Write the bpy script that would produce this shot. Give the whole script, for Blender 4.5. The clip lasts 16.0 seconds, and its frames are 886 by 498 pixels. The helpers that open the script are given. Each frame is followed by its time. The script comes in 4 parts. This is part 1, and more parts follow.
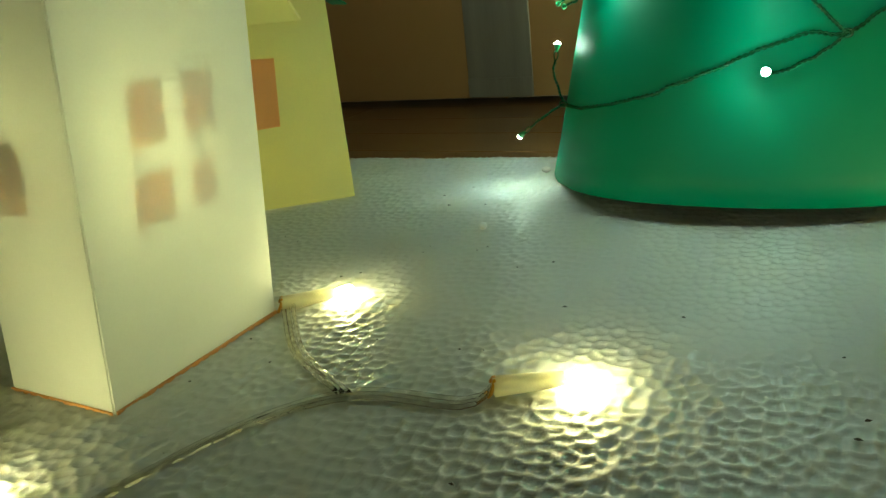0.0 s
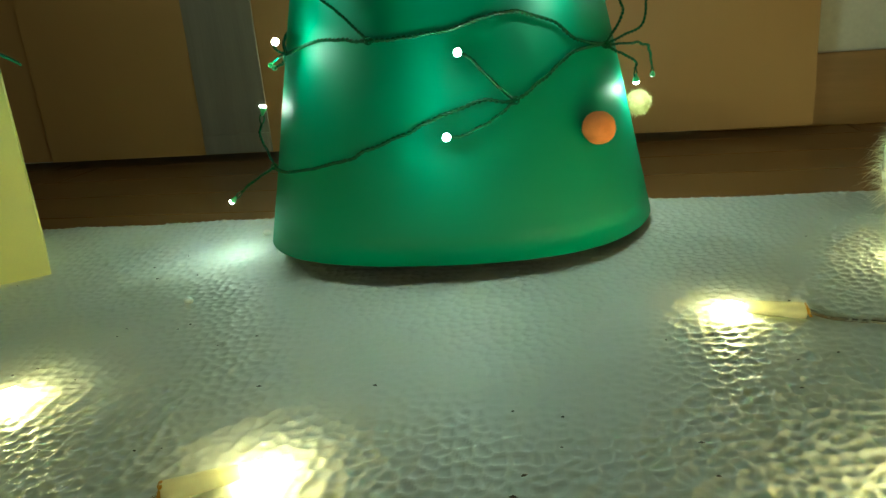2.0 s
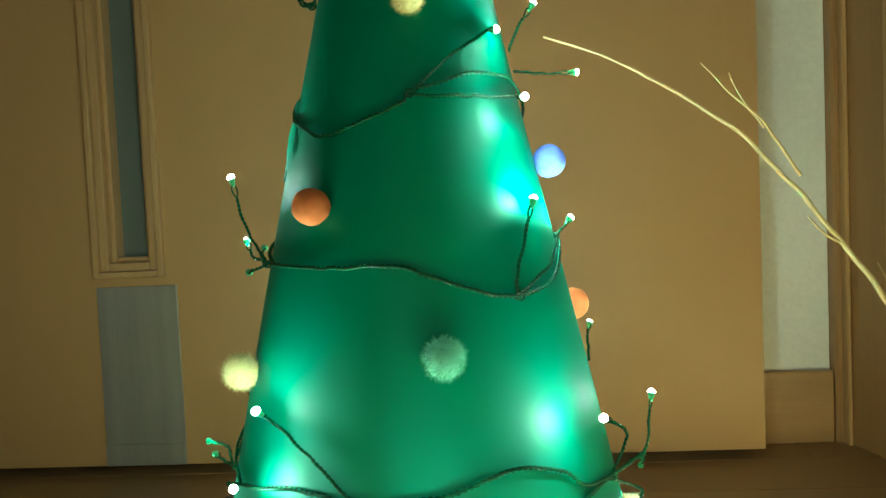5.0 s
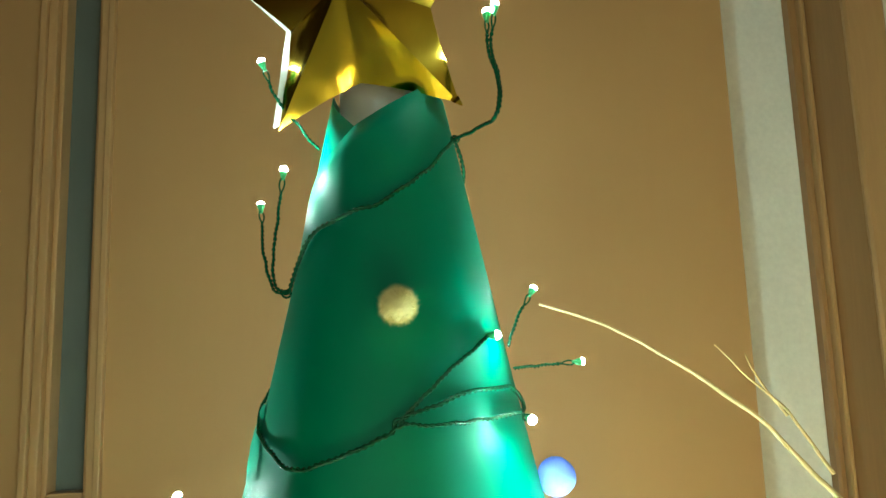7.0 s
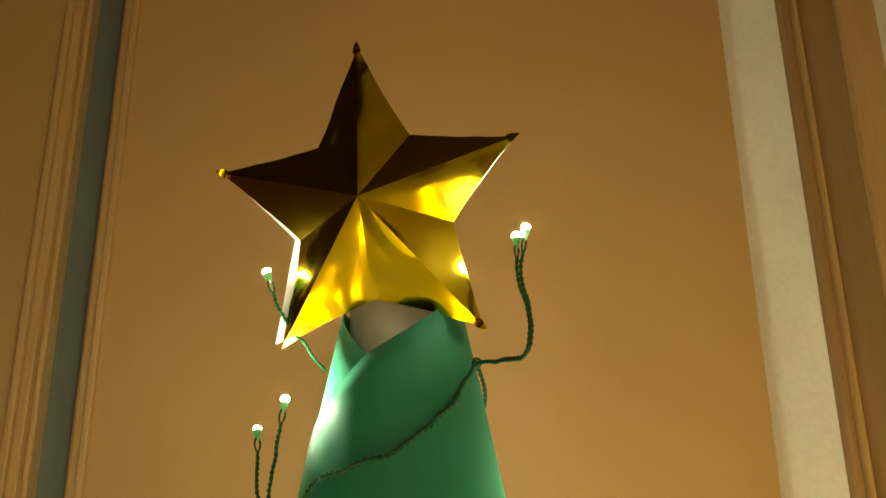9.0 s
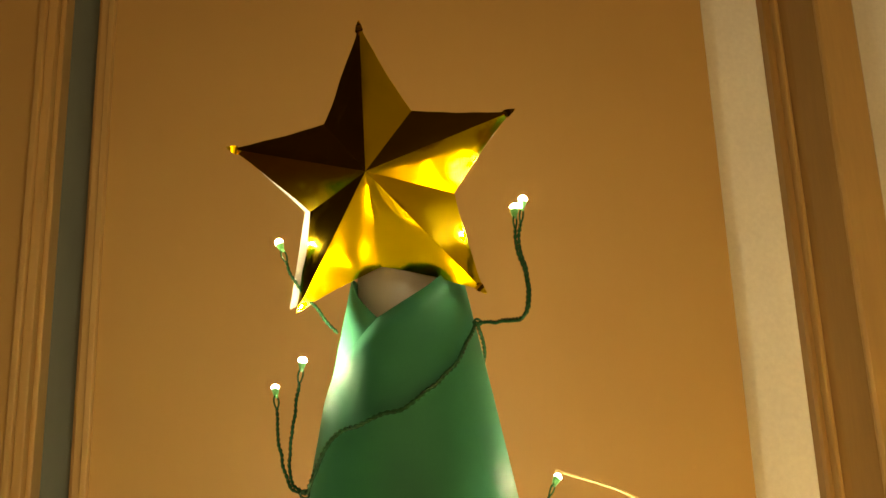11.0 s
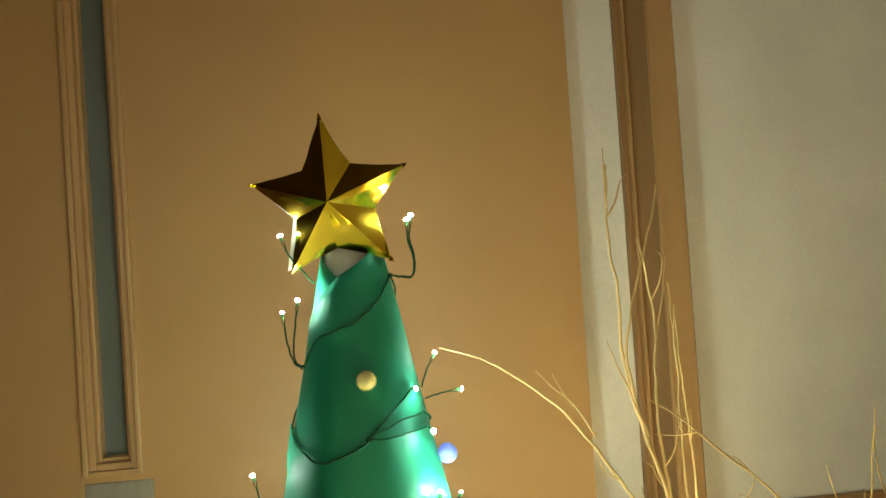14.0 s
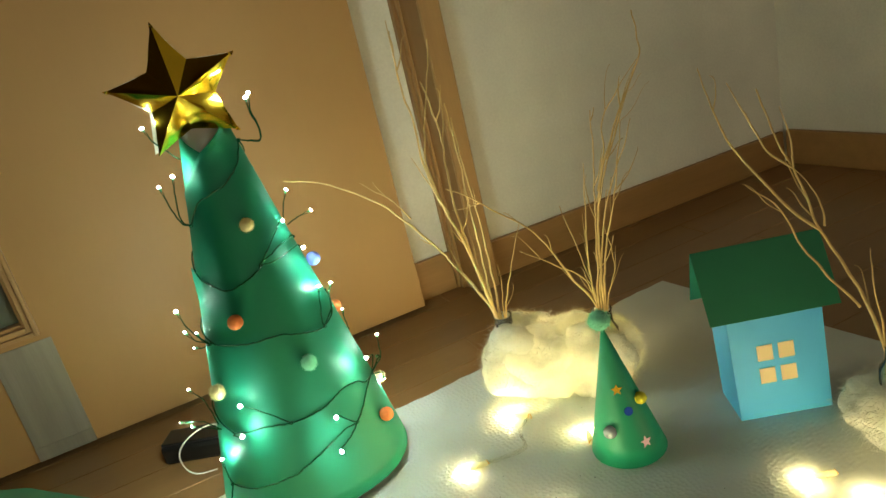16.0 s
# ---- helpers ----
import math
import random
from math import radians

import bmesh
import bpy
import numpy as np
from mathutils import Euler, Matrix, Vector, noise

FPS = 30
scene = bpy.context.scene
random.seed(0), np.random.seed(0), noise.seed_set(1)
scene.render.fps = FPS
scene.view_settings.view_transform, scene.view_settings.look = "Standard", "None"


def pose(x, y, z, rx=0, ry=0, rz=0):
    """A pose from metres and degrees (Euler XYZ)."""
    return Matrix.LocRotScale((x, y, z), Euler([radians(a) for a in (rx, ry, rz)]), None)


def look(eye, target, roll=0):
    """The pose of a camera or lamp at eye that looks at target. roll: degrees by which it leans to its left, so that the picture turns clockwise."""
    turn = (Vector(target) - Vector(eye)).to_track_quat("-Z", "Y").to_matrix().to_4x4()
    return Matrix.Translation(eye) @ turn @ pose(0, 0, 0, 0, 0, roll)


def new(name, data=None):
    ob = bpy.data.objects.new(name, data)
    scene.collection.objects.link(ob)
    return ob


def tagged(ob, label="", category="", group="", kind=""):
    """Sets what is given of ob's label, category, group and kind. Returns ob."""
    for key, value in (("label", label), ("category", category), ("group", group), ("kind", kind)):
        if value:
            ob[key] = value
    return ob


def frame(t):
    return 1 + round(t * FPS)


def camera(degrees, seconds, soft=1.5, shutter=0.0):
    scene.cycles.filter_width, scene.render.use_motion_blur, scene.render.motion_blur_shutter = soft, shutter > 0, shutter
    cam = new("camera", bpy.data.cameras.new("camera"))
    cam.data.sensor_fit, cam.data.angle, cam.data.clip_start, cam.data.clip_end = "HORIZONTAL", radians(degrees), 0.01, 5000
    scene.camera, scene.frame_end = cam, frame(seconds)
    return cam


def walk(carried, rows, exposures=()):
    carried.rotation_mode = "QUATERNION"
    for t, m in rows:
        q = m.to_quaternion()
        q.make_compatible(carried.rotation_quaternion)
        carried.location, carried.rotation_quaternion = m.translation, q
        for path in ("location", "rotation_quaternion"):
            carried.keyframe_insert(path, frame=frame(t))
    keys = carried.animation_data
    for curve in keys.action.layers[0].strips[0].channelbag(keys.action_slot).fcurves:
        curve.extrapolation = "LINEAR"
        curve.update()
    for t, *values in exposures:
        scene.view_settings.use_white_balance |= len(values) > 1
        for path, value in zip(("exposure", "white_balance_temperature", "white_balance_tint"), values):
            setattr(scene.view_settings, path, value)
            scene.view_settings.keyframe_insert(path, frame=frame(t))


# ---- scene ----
cam = camera(62.3, 16.0)
ROWS = [
    (0, (-0.013, -0.434, 0.121), (-0.744, 1.301, -0.553), -6.5),
    (0.5, (-0.005, -0.432, 0.116), (-0.555, 1.374, -0.544), -7.1),
    (1, (0.005, -0.437, 0.114), (-0.374, 1.415, -0.538), -6.7),
    (1.5, (0.018, -0.426, 0.122), (-0.237, 1.45, -0.521), -5.7),
    (2, (0.02, -0.417, 0.126), (-0.131, 1.48, -0.49), -4.9),
    (2.5, (0.021, -0.412, 0.129), (-0.036, 1.502, -0.447), -4.3),
    (3, (0.02, -0.403, 0.142), (0.03, 1.53, -0.371), -3.4),
    (3.5, (0.018, -0.389, 0.167), (0.073, 1.565, -0.257), -2.8),
    (4, (0.012, -0.376, 0.196), (0.095, 1.595, -0.13), -2.5),
    (4.2, (0.004, -0.37, 0.206), (0.097, 1.607, -0.081), -2.4),
    (6.3, (-0.023, -0.307, 0.266), (0.211, 1.669, 0.468), -2.6),
    (6.5, (-0.022, -0.303, 0.277), (0.218, 1.669, 0.508), -2.3),
    (7, (-0.022, -0.296, 0.308), (0.233, 1.666, 0.601), -1.9),
    (7.5, (-0.021, -0.288, 0.334), (0.234, 1.663, 0.694), -1.5),
    (8, (-0.023, -0.281, 0.352), (0.244, 1.649, 0.802), -1.2),
    (8.5, (-0.032, -0.277, 0.373), (0.263, 1.635, 0.881), -1.0),
    (8.7, (-0.027, -0.273, 0.372), (0.225, 1.634, 0.92), -0.5),
    (10.8, (-0.04, -0.288, 0.377), (0.289, 1.64, 0.794), -2.1),
    (11, (-0.043, -0.296, 0.377), (0.286, 1.636, 0.775), -2.0),
    (11.5, (-0.037, -0.329, 0.372), (0.281, 1.618, 0.705), -1.7),
    (12, (-0.035, -0.37, 0.368), (0.31, 1.581, 0.643), -2.0),
    (12.5, (-0.039, -0.416, 0.386), (0.307, 1.543, 0.594), -2.3),
    (13, (-0.044, -0.466, 0.406), (0.298, 1.497, 0.574), -2.2),
    (13.5, (-0.066, -0.533, 0.409), (0.315, 1.427, 0.537), -2.7),
    (14, (-0.074, -0.591, 0.419), (0.394, 1.353, 0.455), -3.8),
    (14.5, (-0.081, -0.641, 0.444), (0.491, 1.273, 0.344), -5.4),
    (15, (-0.112, -0.687, 0.45), (0.554, 1.181, 0.187), -8.3),
    (15.5, (-0.142, -0.731, 0.471), (0.621, 1.055, -0.006), -11.3),
    (16, (-0.186, -0.771, 0.522), (0.698, 0.892, -0.15), -13.6),
]
walk(cam, [(t, look(eye, target, roll)) for t, eye, target, roll in ROWS],
     exposures=[(0.0, 0.95, 6900, -13), (1.5, 0.98, 6900, -17), (2.5, 1.08, 6850, -16), (3.5, 1.36, 6700, -17), (4.2, 1.68, 6400, -15),
                (6.5, 2.42, 6200, -4), (8.0, 2.6, 6300, -2), (8.5, 2.6, 7900, 6), (8.7, 2.55, 8900, 10),
                (10.8, 2.5, 16500, 26), (12.0, 2.5, 12500, 19), (12.5, 2.56, 8000, 10), (12.8, 2.6, 7400, 9), (13.5, 2.56, 7300, 9),
                (14.5, 2.52, 7500, 10), (15.0, 2.5, 8900, 13), (15.4, 2.26, 8700, 13), (16.0, 2.2, 7200, 7)])

# ---------------------------------------------------------------- world
world = bpy.data.worlds.new("night_room")
scene.world = world
world.use_nodes = True
# dim warm fill, reaching the set through the opening added in wall_south
world.node_tree.nodes["Background"].inputs[0].default_value = (1.0, 0.88, 0.68, 1)
world.node_tree.nodes["Background"].inputs[1].default_value = 0.20

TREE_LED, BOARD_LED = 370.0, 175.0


# ---------------------------------------------------------------- materials
def material(name, base, rough=0.5, metal=0.0, vary=0.12, scale=40.0, fine=400.0, bump=0.1, dist=0.001,
             stretch=(1, 1, 1), spec=0.5, second=None, translucent=0.0, random_tint=0.0, scatter=0.0):
    """A principled surface with colour variation at two scales and fine relief."""
    m = bpy.data.materials.new(name)
    m.use_nodes = True
    nt = m.node_tree
    nd, ln = nt.nodes, nt.links
    p = nd["Principled BSDF"]
    p.inputs["Roughness"].default_value = rough
    p.inputs["Metallic"].default_value = metal
    p.inputs["Specular IOR Level"].default_value = spec
    tc = nd.new("ShaderNodeTexCoord")
    mp = nd.new("ShaderNodeMapping")
    mp.inputs["Scale"].default_value = stretch
    ln.new(tc.outputs["Object"], mp.inputs["Vector"])
    n1, n2 = nd.new("ShaderNodeTexNoise"), nd.new("ShaderNodeTexNoise")
    for n, s, d in ((n1, scale, 3), (n2, fine, 4)):
        n.inputs["Scale"].default_value, n.inputs["Detail"].default_value = s, d
        ln.new(mp.outputs[0], n.inputs["Vector"])
    mixf = nd.new("ShaderNodeMath")
    mixf.operation = "MULTIPLY_ADD"
    ln.new(n2.outputs["Fac"], mixf.inputs[0])
    mixf.inputs[1].default_value = 0.45
    ln.new(n1.outputs["Fac"], mixf.inputs[2])
    ramp = nd.new("ShaderNodeValToRGB")
    a = tuple(c * (1 - vary) for c in base)
    b = second or tuple(min(1, c * (1 + vary)) for c in base)
    ramp.color_ramp.elements[0].position, ramp.color_ramp.elements[1].position = 0.45, 1.0
    ramp.color_ramp.elements[0].color, ramp.color_ramp.elements[1].color = (*a, 1), (*b, 1)
    ln.new(mixf.outputs[0], ramp.inputs["Fac"])
    colour = ramp.outputs["Color"]
    if random_tint:
        info = nd.new("ShaderNodeObjectInfo")
        hsv = nd.new("ShaderNodeHueSaturation")
        ma = nd.new("ShaderNodeMath")
        ma.operation = "MULTIPLY_ADD"
        ln.new(info.outputs["Random"], ma.inputs[0])
        ma.inputs[1].default_value, ma.inputs[2].default_value = random_tint, 1 - random_tint / 2
        ln.new(ma.outputs[0], hsv.inputs["Value"])
        ln.new(colour, hsv.inputs["Color"])
        colour = hsv.outputs["Color"]
    ln.new(colour, p.inputs["Base Color"])
    rr = nd.new("ShaderNodeMath")
    rr.operation = "MULTIPLY_ADD"
    ln.new(n1.outputs["Fac"], rr.inputs[0])
    rr.inputs[1].default_value, rr.inputs[2].default_value = 0.2 * rough, 0.9 * rough
    ln.new(rr.outputs[0], p.inputs["Roughness"])
    if bump:
        bp = nd.new("ShaderNodeBump")
        bp.inputs["Strength"].default_value, bp.inputs["Distance"].default_value = bump, dist
        ln.new(n2.outputs["Fac"], bp.inputs["Height"])
        ln.new(bp.outputs[0], p.inputs["Normal"])
    if scatter:
        p.inputs["Subsurface Weight"].default_value = 1.0
        p.inputs["Subsurface Radius"].default_value = (1.0, 0.95, 0.8)
        p.inputs["Subsurface Scale"].default_value = scatter
    if translucent:
        tr, mx = nd.new("ShaderNodeBsdfTranslucent"), nd.new("ShaderNodeMixShader")
        ln.new(colour, tr.inputs["Color"])
        mx.inputs[0].default_value = translucent
        ln.new(p.outputs[0], mx.inputs[1])
        ln.new(tr.outputs[0], mx.inputs[2])
        ln.new(mx.outputs[0], nd["Material Output"].inputs["Surface"])
    return m


def glow(name, colour, strength):
    m = bpy.data.materials.new(name)
    m.use_nodes = True
    p = m.node_tree.nodes["Principled BSDF"]
    p.inputs["Base Color"].default_value = (0.8, 0.8, 0.8, 1)
    p.inputs["Emission Color"].default_value = (*colour, 1)
    p.inputs["Emission Strength"].default_value = strength
    return m


def clear(name, colour, rough=0.08, ior=1.45):
    m = bpy.data.materials.new(name)
    m.use_nodes = True
    p = m.node_tree.nodes["Principled BSDF"]
    p.inputs["Base Color"].default_value = (*colour, 1)
    p.inputs["Transmission Weight"].default_value = 1.0
    p.inputs["Roughness"].default_value, p.inputs["IOR"].default_value = rough, ior
    return m


M_FOAM = material("white_foam", (0.66, 0.68, 0.63), 0.43, vary=0.05, scale=9, fine=900, bump=0.06, dist=0.0006, spec=0.5, scatter=0.004)
M_GREEN = material("green_paper", (0.004, 0.245, 0.142), 0.54, vary=0.05, scale=12, fine=1500, bump=0.03, dist=0.0002, spec=0.36)
M_ROOF = material("dark_green_paper", (0.001, 0.17, 0.082), 0.6, vary=0.08, scale=20, fine=1500, bump=0.05, dist=0.0003)
M_DOOR = material("beech_door", (0.48, 0.270, 0.104), 0.46, vary=0.02, scale=1.6, fine=24, bump=0.015, dist=0.0004, stretch=(5, 5, 0.7), spec=0.35)
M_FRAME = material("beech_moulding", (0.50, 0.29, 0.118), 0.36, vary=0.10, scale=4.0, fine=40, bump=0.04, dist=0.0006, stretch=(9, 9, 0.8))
# darker brown casing wood; holds the shade of faces turned from the light
M_CASING_SHADE = material("casing_shaded", (0.36, 0.190, 0.070), 0.40, vary=0.12, scale=4.0, fine=40, bump=0.05, dist=0.0006, stretch=(9, 9, 0.8))
M_BASE = material("wood_skirting", (0.40, 0.22, 0.085), 0.42, vary=0.12, scale=4.0, fine=40, bump=0.05, dist=0.0006, stretch=(0.8, 9, 9))
# for unseen walls and ceiling; dark to keep star reflections and bounce low
M_UNSEEN = material("unseen_dark", (0.06, 0.032, 0.014), 0.5, vary=0.2, scale=3.0, fine=40, bump=0.05, dist=0.0006, stretch=(1, 9, 9))
M_FLOOR = material("oak_floor", (0.29, 0.155, 0.060), 0.30, vary=0.08, scale=3.0, fine=40, bump=0.06, dist=0.0008, stretch=(0.9, 10, 10), random_tint=0.14)
M_WALL = material("grey_wallpaper", (0.85, 0.83, 0.74), 0.85, vary=0.12, scale=5, fine=220, bump=0.15, dist=0.001)
M_STEEL = material("brushed_panel", (0.40, 0.37, 0.31), 0.45, metal=0.6, vary=0.12, scale=5, fine=80, bump=0.05, dist=0.0004, stretch=(12, 12, 0.5))
M_GLASS = material("frosted_pane", (0.13, 0.145, 0.12), 0.16, vary=0.10, scale=6, fine=60, bump=0.05, dist=0.0008, stretch=(1, 1, 0.3))
M_DARK = material("black_gap", (0.008, 0.006, 0.005), 0.8, vary=0.2)
M_GOLD = material("gold_foil", (0.80, 0.53, 0.05), 0.12, metal=1.0, vary=0.06, scale=30, fine=95, bump=0.10, dist=0.0010)
M_WHITE = material("white_paper", (0.84, 0.83, 0.76), 0.7, vary=0.04, scale=20, fine=1200, bump=0.04, dist=0.0003, translucent=0.25)
M_TUBE = material("thin_white_paper", (0.86, 0.85, 0.78), 0.7, vary=0.04, scale=20, fine=1200, bump=0.04, dist=0.0003, translucent=0.6)
M_CREAM = material("cream_paper", (0.86, 0.89, 0.86), 0.65, vary=0.04, scale=20, fine=1200, bump=0.04, dist=0.0003, translucent=0.45)
M_YELLOW = material("yellow_paper", (0.86, 0.84, 0.44), 0.62, vary=0.05, scale=20, fine=1200, bump=0.04, dist=0.0003, translucent=0.45)
M_BLUE = material("sky_blue_paper", (0.07, 0.48, 1.0), 0.6, vary=0.05, scale=20, fine=1200, bump=0.04, dist=0.0003, translucent=0.1)
M_ORANGE = material("orange_paper", (0.95, 0.56, 0.24), 0.6, vary=0.06, scale=30, fine=1200, bump=0.04, dist=0.0003, translucent=0.45)
M_PEACH = material("peach_paper", (0.98, 0.80, 0.54), 0.6, vary=0.06, scale=30, fine=1200, bump=0.04, dist=0.0003, translucent=0.3)
M_INNER = material("orange_tissue", (1.0, 0.70, 0.40), 0.7, vary=0.06, scale=30, fine=1200, bump=0.04, dist=0.0003, translucent=0.6)
M_COTTON = material("cotton_wool", (0.86, 0.85, 0.77), 0.95, vary=0.05, scale=25, fine=500, bump=0.12, dist=0.001, translucent=0.30, spec=0.05, scatter=0.035)
M_TWIG = material("dry_twig", (0.64, 0.45, 0.19), 0.6, vary=0.22, scale=50, fine=500, bump=0.2, dist=0.0005)
M_WIRE = material("green_wire", (0.004, 0.082, 0.032), 0.20, vary=0.25, scale=300, fine=1500, bump=0.1, dist=0.0002)
M_CLEAR = clear("clear_wire", (0.97, 0.96, 0.90), 0.18, 1.25)
M_AMBER = material("amber_lens", (0.98, 0.93, 0.74), 0.2, vary=0.05, scale=200, translucent=0.8)
M_LED = glow("cool_led", (0.80, 1.0, 0.96), TREE_LED)
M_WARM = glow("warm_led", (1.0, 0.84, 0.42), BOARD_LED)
M_RING = material("amber_plastic", (0.75, 0.42, 0.08), 0.3, vary=0.1, translucent=0.4)
M_BLACK = material("black_plastic", (0.012, 0.012, 0.012), 0.4, vary=0.2)
M_CABLE = material("white_cable", (0.7, 0.68, 0.6), 0.4, vary=0.05)
M_SPECK = material("grey_crumb", (0.10, 0.10, 0.09), 0.8, vary=0.3)
POM = {
    "orange": material("orange_felt", (0.86, 0.27, 0.10), 0.9, vary=0.10, scale=200, fine=1500, bump=0.4, dist=0.0006, spec=0.1),
    "mint": material("mint_felt", (0.24, 0.68, 0.50), 0.9, vary=0.10, scale=200, fine=1500, bump=0.4, dist=0.0006, spec=0.1),
    "cream": material("cream_felt", (0.82, 0.76, 0.38), 0.9, vary=0.08, scale=200, fine=1500, bump=0.4, dist=0.0006, spec=0.1),
    "blue": material("blue_felt", (0.16, 0.25, 0.80), 0.9, vary=0.10, scale=200, fine=1500, bump=0.4, dist=0.0006, spec=0.1),
    "lime": material("lime_felt", (0.55, 0.55, 0.06), 0.9, vary=0.10, scale=200, fine=1500, bump=0.4, dist=0.0006, spec=0.1),
    "grey": material("grey_felt", (0.30, 0.36, 0.42), 0.9, vary=0.10, scale=200, fine=1500, bump=0.4, dist=0.0006, spec=0.1),
}
M_STICK = material("pink_sticker", (0.95, 0.62, 0.80), 0.3, vary=0.05)
M_SEQUIN = material("blue_sequin", (0.02, 0.10, 0.60), 0.15, metal=0.6, vary=0.05)


# ---------------------------------------------------------------- mesh helpers
def mesh_of(name, verts, faces, smooth=False):
    me = bpy.data.meshes.new(name)
    me.from_pydata([tuple(v) for v in verts], [], faces)
    me.update()
    if smooth:
        me.polygons.foreach_set("use_smooth", [True] * len(me.polygons))
    return me


def from_bm(name, bm, smooth=False):
    me = bpy.data.meshes.new(name)
    bmesh.ops.recalc_face_normals(bm, faces=bm.faces)
    bm.to_mesh(me)
    bm.free()
    if smooth:
        me.polygons.foreach_set("use_smooth", [True] * len(me.polygons))
    return me


def obj(name, me, mat, parent=None, label="", m=None):
    ob = new(name, me)
    if mat is not None and not me.materials:
        me.materials.append(mat)
    if parent is not None:
        ob.parent = parent
    if m is not None:
        ob.matrix_basis = m
    if label:
        ob["label"] = label
    return ob


def box_bm(lo, hi, bevel=0.0, seg=2):
    bm = bmesh.new()
    bmesh.ops.create_cube(bm, size=1.0)
    for v in bm.verts:
        v.co = Vector([lo[i] + (v.co[i] + 0.5) * (hi[i] - lo[i]) for i in range(3)])
    if bevel:
        bmesh.ops.bevel(bm, geom=bm.edges[:], offset=bevel, segments=seg, affect="EDGES", profile=0.5)
    return bm


def box(name, lo, hi, mat, parent=None, bevel=0.0, label=""):
    return obj(name, from_bm(name, box_bm(lo, hi, bevel)), mat, parent, label)


def smooth_path(pts, step):
    """Catmull-Rom through the points, about one sample per step metres."""
    p = [Vector(q) for q in pts]
    p = [2 * p[0] - p[1]] + p + [2 * p[-1] - p[-2]]
    out = []
    for i in range(1, len(p) - 2):
        n = max(2, int((p[i + 1] - p[i]).length / step))
        for k in range(n):
            s = k / n
            a, b, c, d = p[i - 1:i + 3]
            out.append(0.5 * ((2 * b) + (c - a) * s + (2 * a - 5 * b + 4 * c - d) * s * s + (3 * b - a - 3 * c + d) * s ** 3))
    out.append(p[-2])
    return out


def tube_data(path, radii, sides, verts, faces, twist=0.0, off=0.0, phase=0.0):
    """Adds a tube along a path to verts and faces; off and twist wind it round the path."""
    base, n = len(verts), len(path)
    normal, run = None, 0.0
    for i, q in enumerate(path):
        d = (path[min(i + 1, n - 1)] - path[max(i - 1, 0)]).normalized()
        if normal is None:
            normal = d.orthogonal().normalized()
        normal = (normal - d * normal.dot(d)).normalized()
        side = d.cross(normal)
        if i:
            run += (path[i] - path[i - 1]).length
        w = run * twist + phase
        centre = q + off * (normal * math.cos(w) + side * math.sin(w))
        r = radii[i] if isinstance(radii, list) else radii
        for k in range(sides):
            a = 2 * math.pi * k / sides
            verts.append(centre + r * (normal * math.cos(a) + side * math.sin(a)))
    for i in range(n - 1):
        for k in range(sides):
            k2 = (k + 1) % sides
            faces.append((base + i * sides + k, base + i * sides + k2, base + (i + 1) * sides + k2, base + (i + 1) * sides + k))
    faces.append(tuple(base + k for k in reversed(range(sides))))
    faces.append(tuple(base + (n - 1) * sides + k for k in range(sides)))


def tube(name, pts, r, mat, parent=None, sides=6, step=0.003, label=""):
    v, f = [], []
    tube_data(smooth_path(pts, step), r, sides, v, f)
    return obj(name, mesh_of(name, v, f, True), mat, parent, label)


def twisted(name, pts, mat, parent, strands=2, r=0.00050, off=0.00048, step=0.0009, twist=1300.0):
    v, f = [], []
    path = smooth_path(pts, step)
    n = len(path)
    path = [q + Vector((noise.noise(q * 130), noise.noise(q * 130 + Vector((7, 0, 0))), noise.noise(q * 130 + Vector((0, 7, 0))))) * 0.0011 * math.sin(math.pi * i / (n - 1)) for i, q in enumerate(path)]
    for s in range(strands):
        tube_data(path, r, 5, v, f, twist, off, 2 * math.pi * s / strands)
    return obj(name, mesh_of(name, v, f, True), mat, parent)


def fuzz_ball(radius, fibres, rng, squash=1.0, lump=0.08, hair=0.28, subdiv=3):
    """A felt ball with fibres standing out of it."""
    bm = bmesh.new()
    bmesh.ops.create_icosphere(bm, subdivisions=subdiv, radius=radius)
    o = Vector((rng.random() * 9, rng.random() * 9, rng.random() * 9))
    for v in bm.verts:
        v.co *= 1 + lump * noise.noise(v.co / radius * 1.6 + o)
        v.co.z *= squash
    me = from_bm("ball", bm, True)
    verts = [v.co.copy() for v in me.vertices]
    faces = [tuple(p.vertices) for p in me.polygons]
    for _ in range(fibres):
        d = Vector((rng.gauss(0, 1), rng.gauss(0, 1), rng.gauss(0, 1))).normalized()
        s = d.orthogonal().normalized()
        s = (s * math.cos(a := rng.random() * 6.28) + d.cross(s) * math.sin(a)) * radius * 0.030
        root, tip = d * radius * 0.94, d * radius * (1 + hair * rng.random() ** 1.4) + s * rng.uniform(-9, 9)
        root.z *= squash
        tip.z *= squash
        b = len(verts)
        verts += [root - s, root + s, tip]
        faces.append((b, b + 1, b + 2))
    bpy.data.meshes.remove(me)
    return verts, faces


# ---------------------------------------------------------------- room
BOARD_Z, FLOOR_Z = -0.004, -0.020
# the door wall runs slightly askew; its own frame starts at the door leaf's free edge
DOOR_FRAME = pose(0.338, 0.332, 0, 0, 0, -7.2)

floor = tagged(new("floor"), "brown oak plank floor with a soft sheen", "floor", kind="structure")
box("floor_base", (-2.2, -2.6, FLOOR_Z - 0.05), (1.3, 0.9, FLOOR_Z - 0.003), M_DARK, floor)

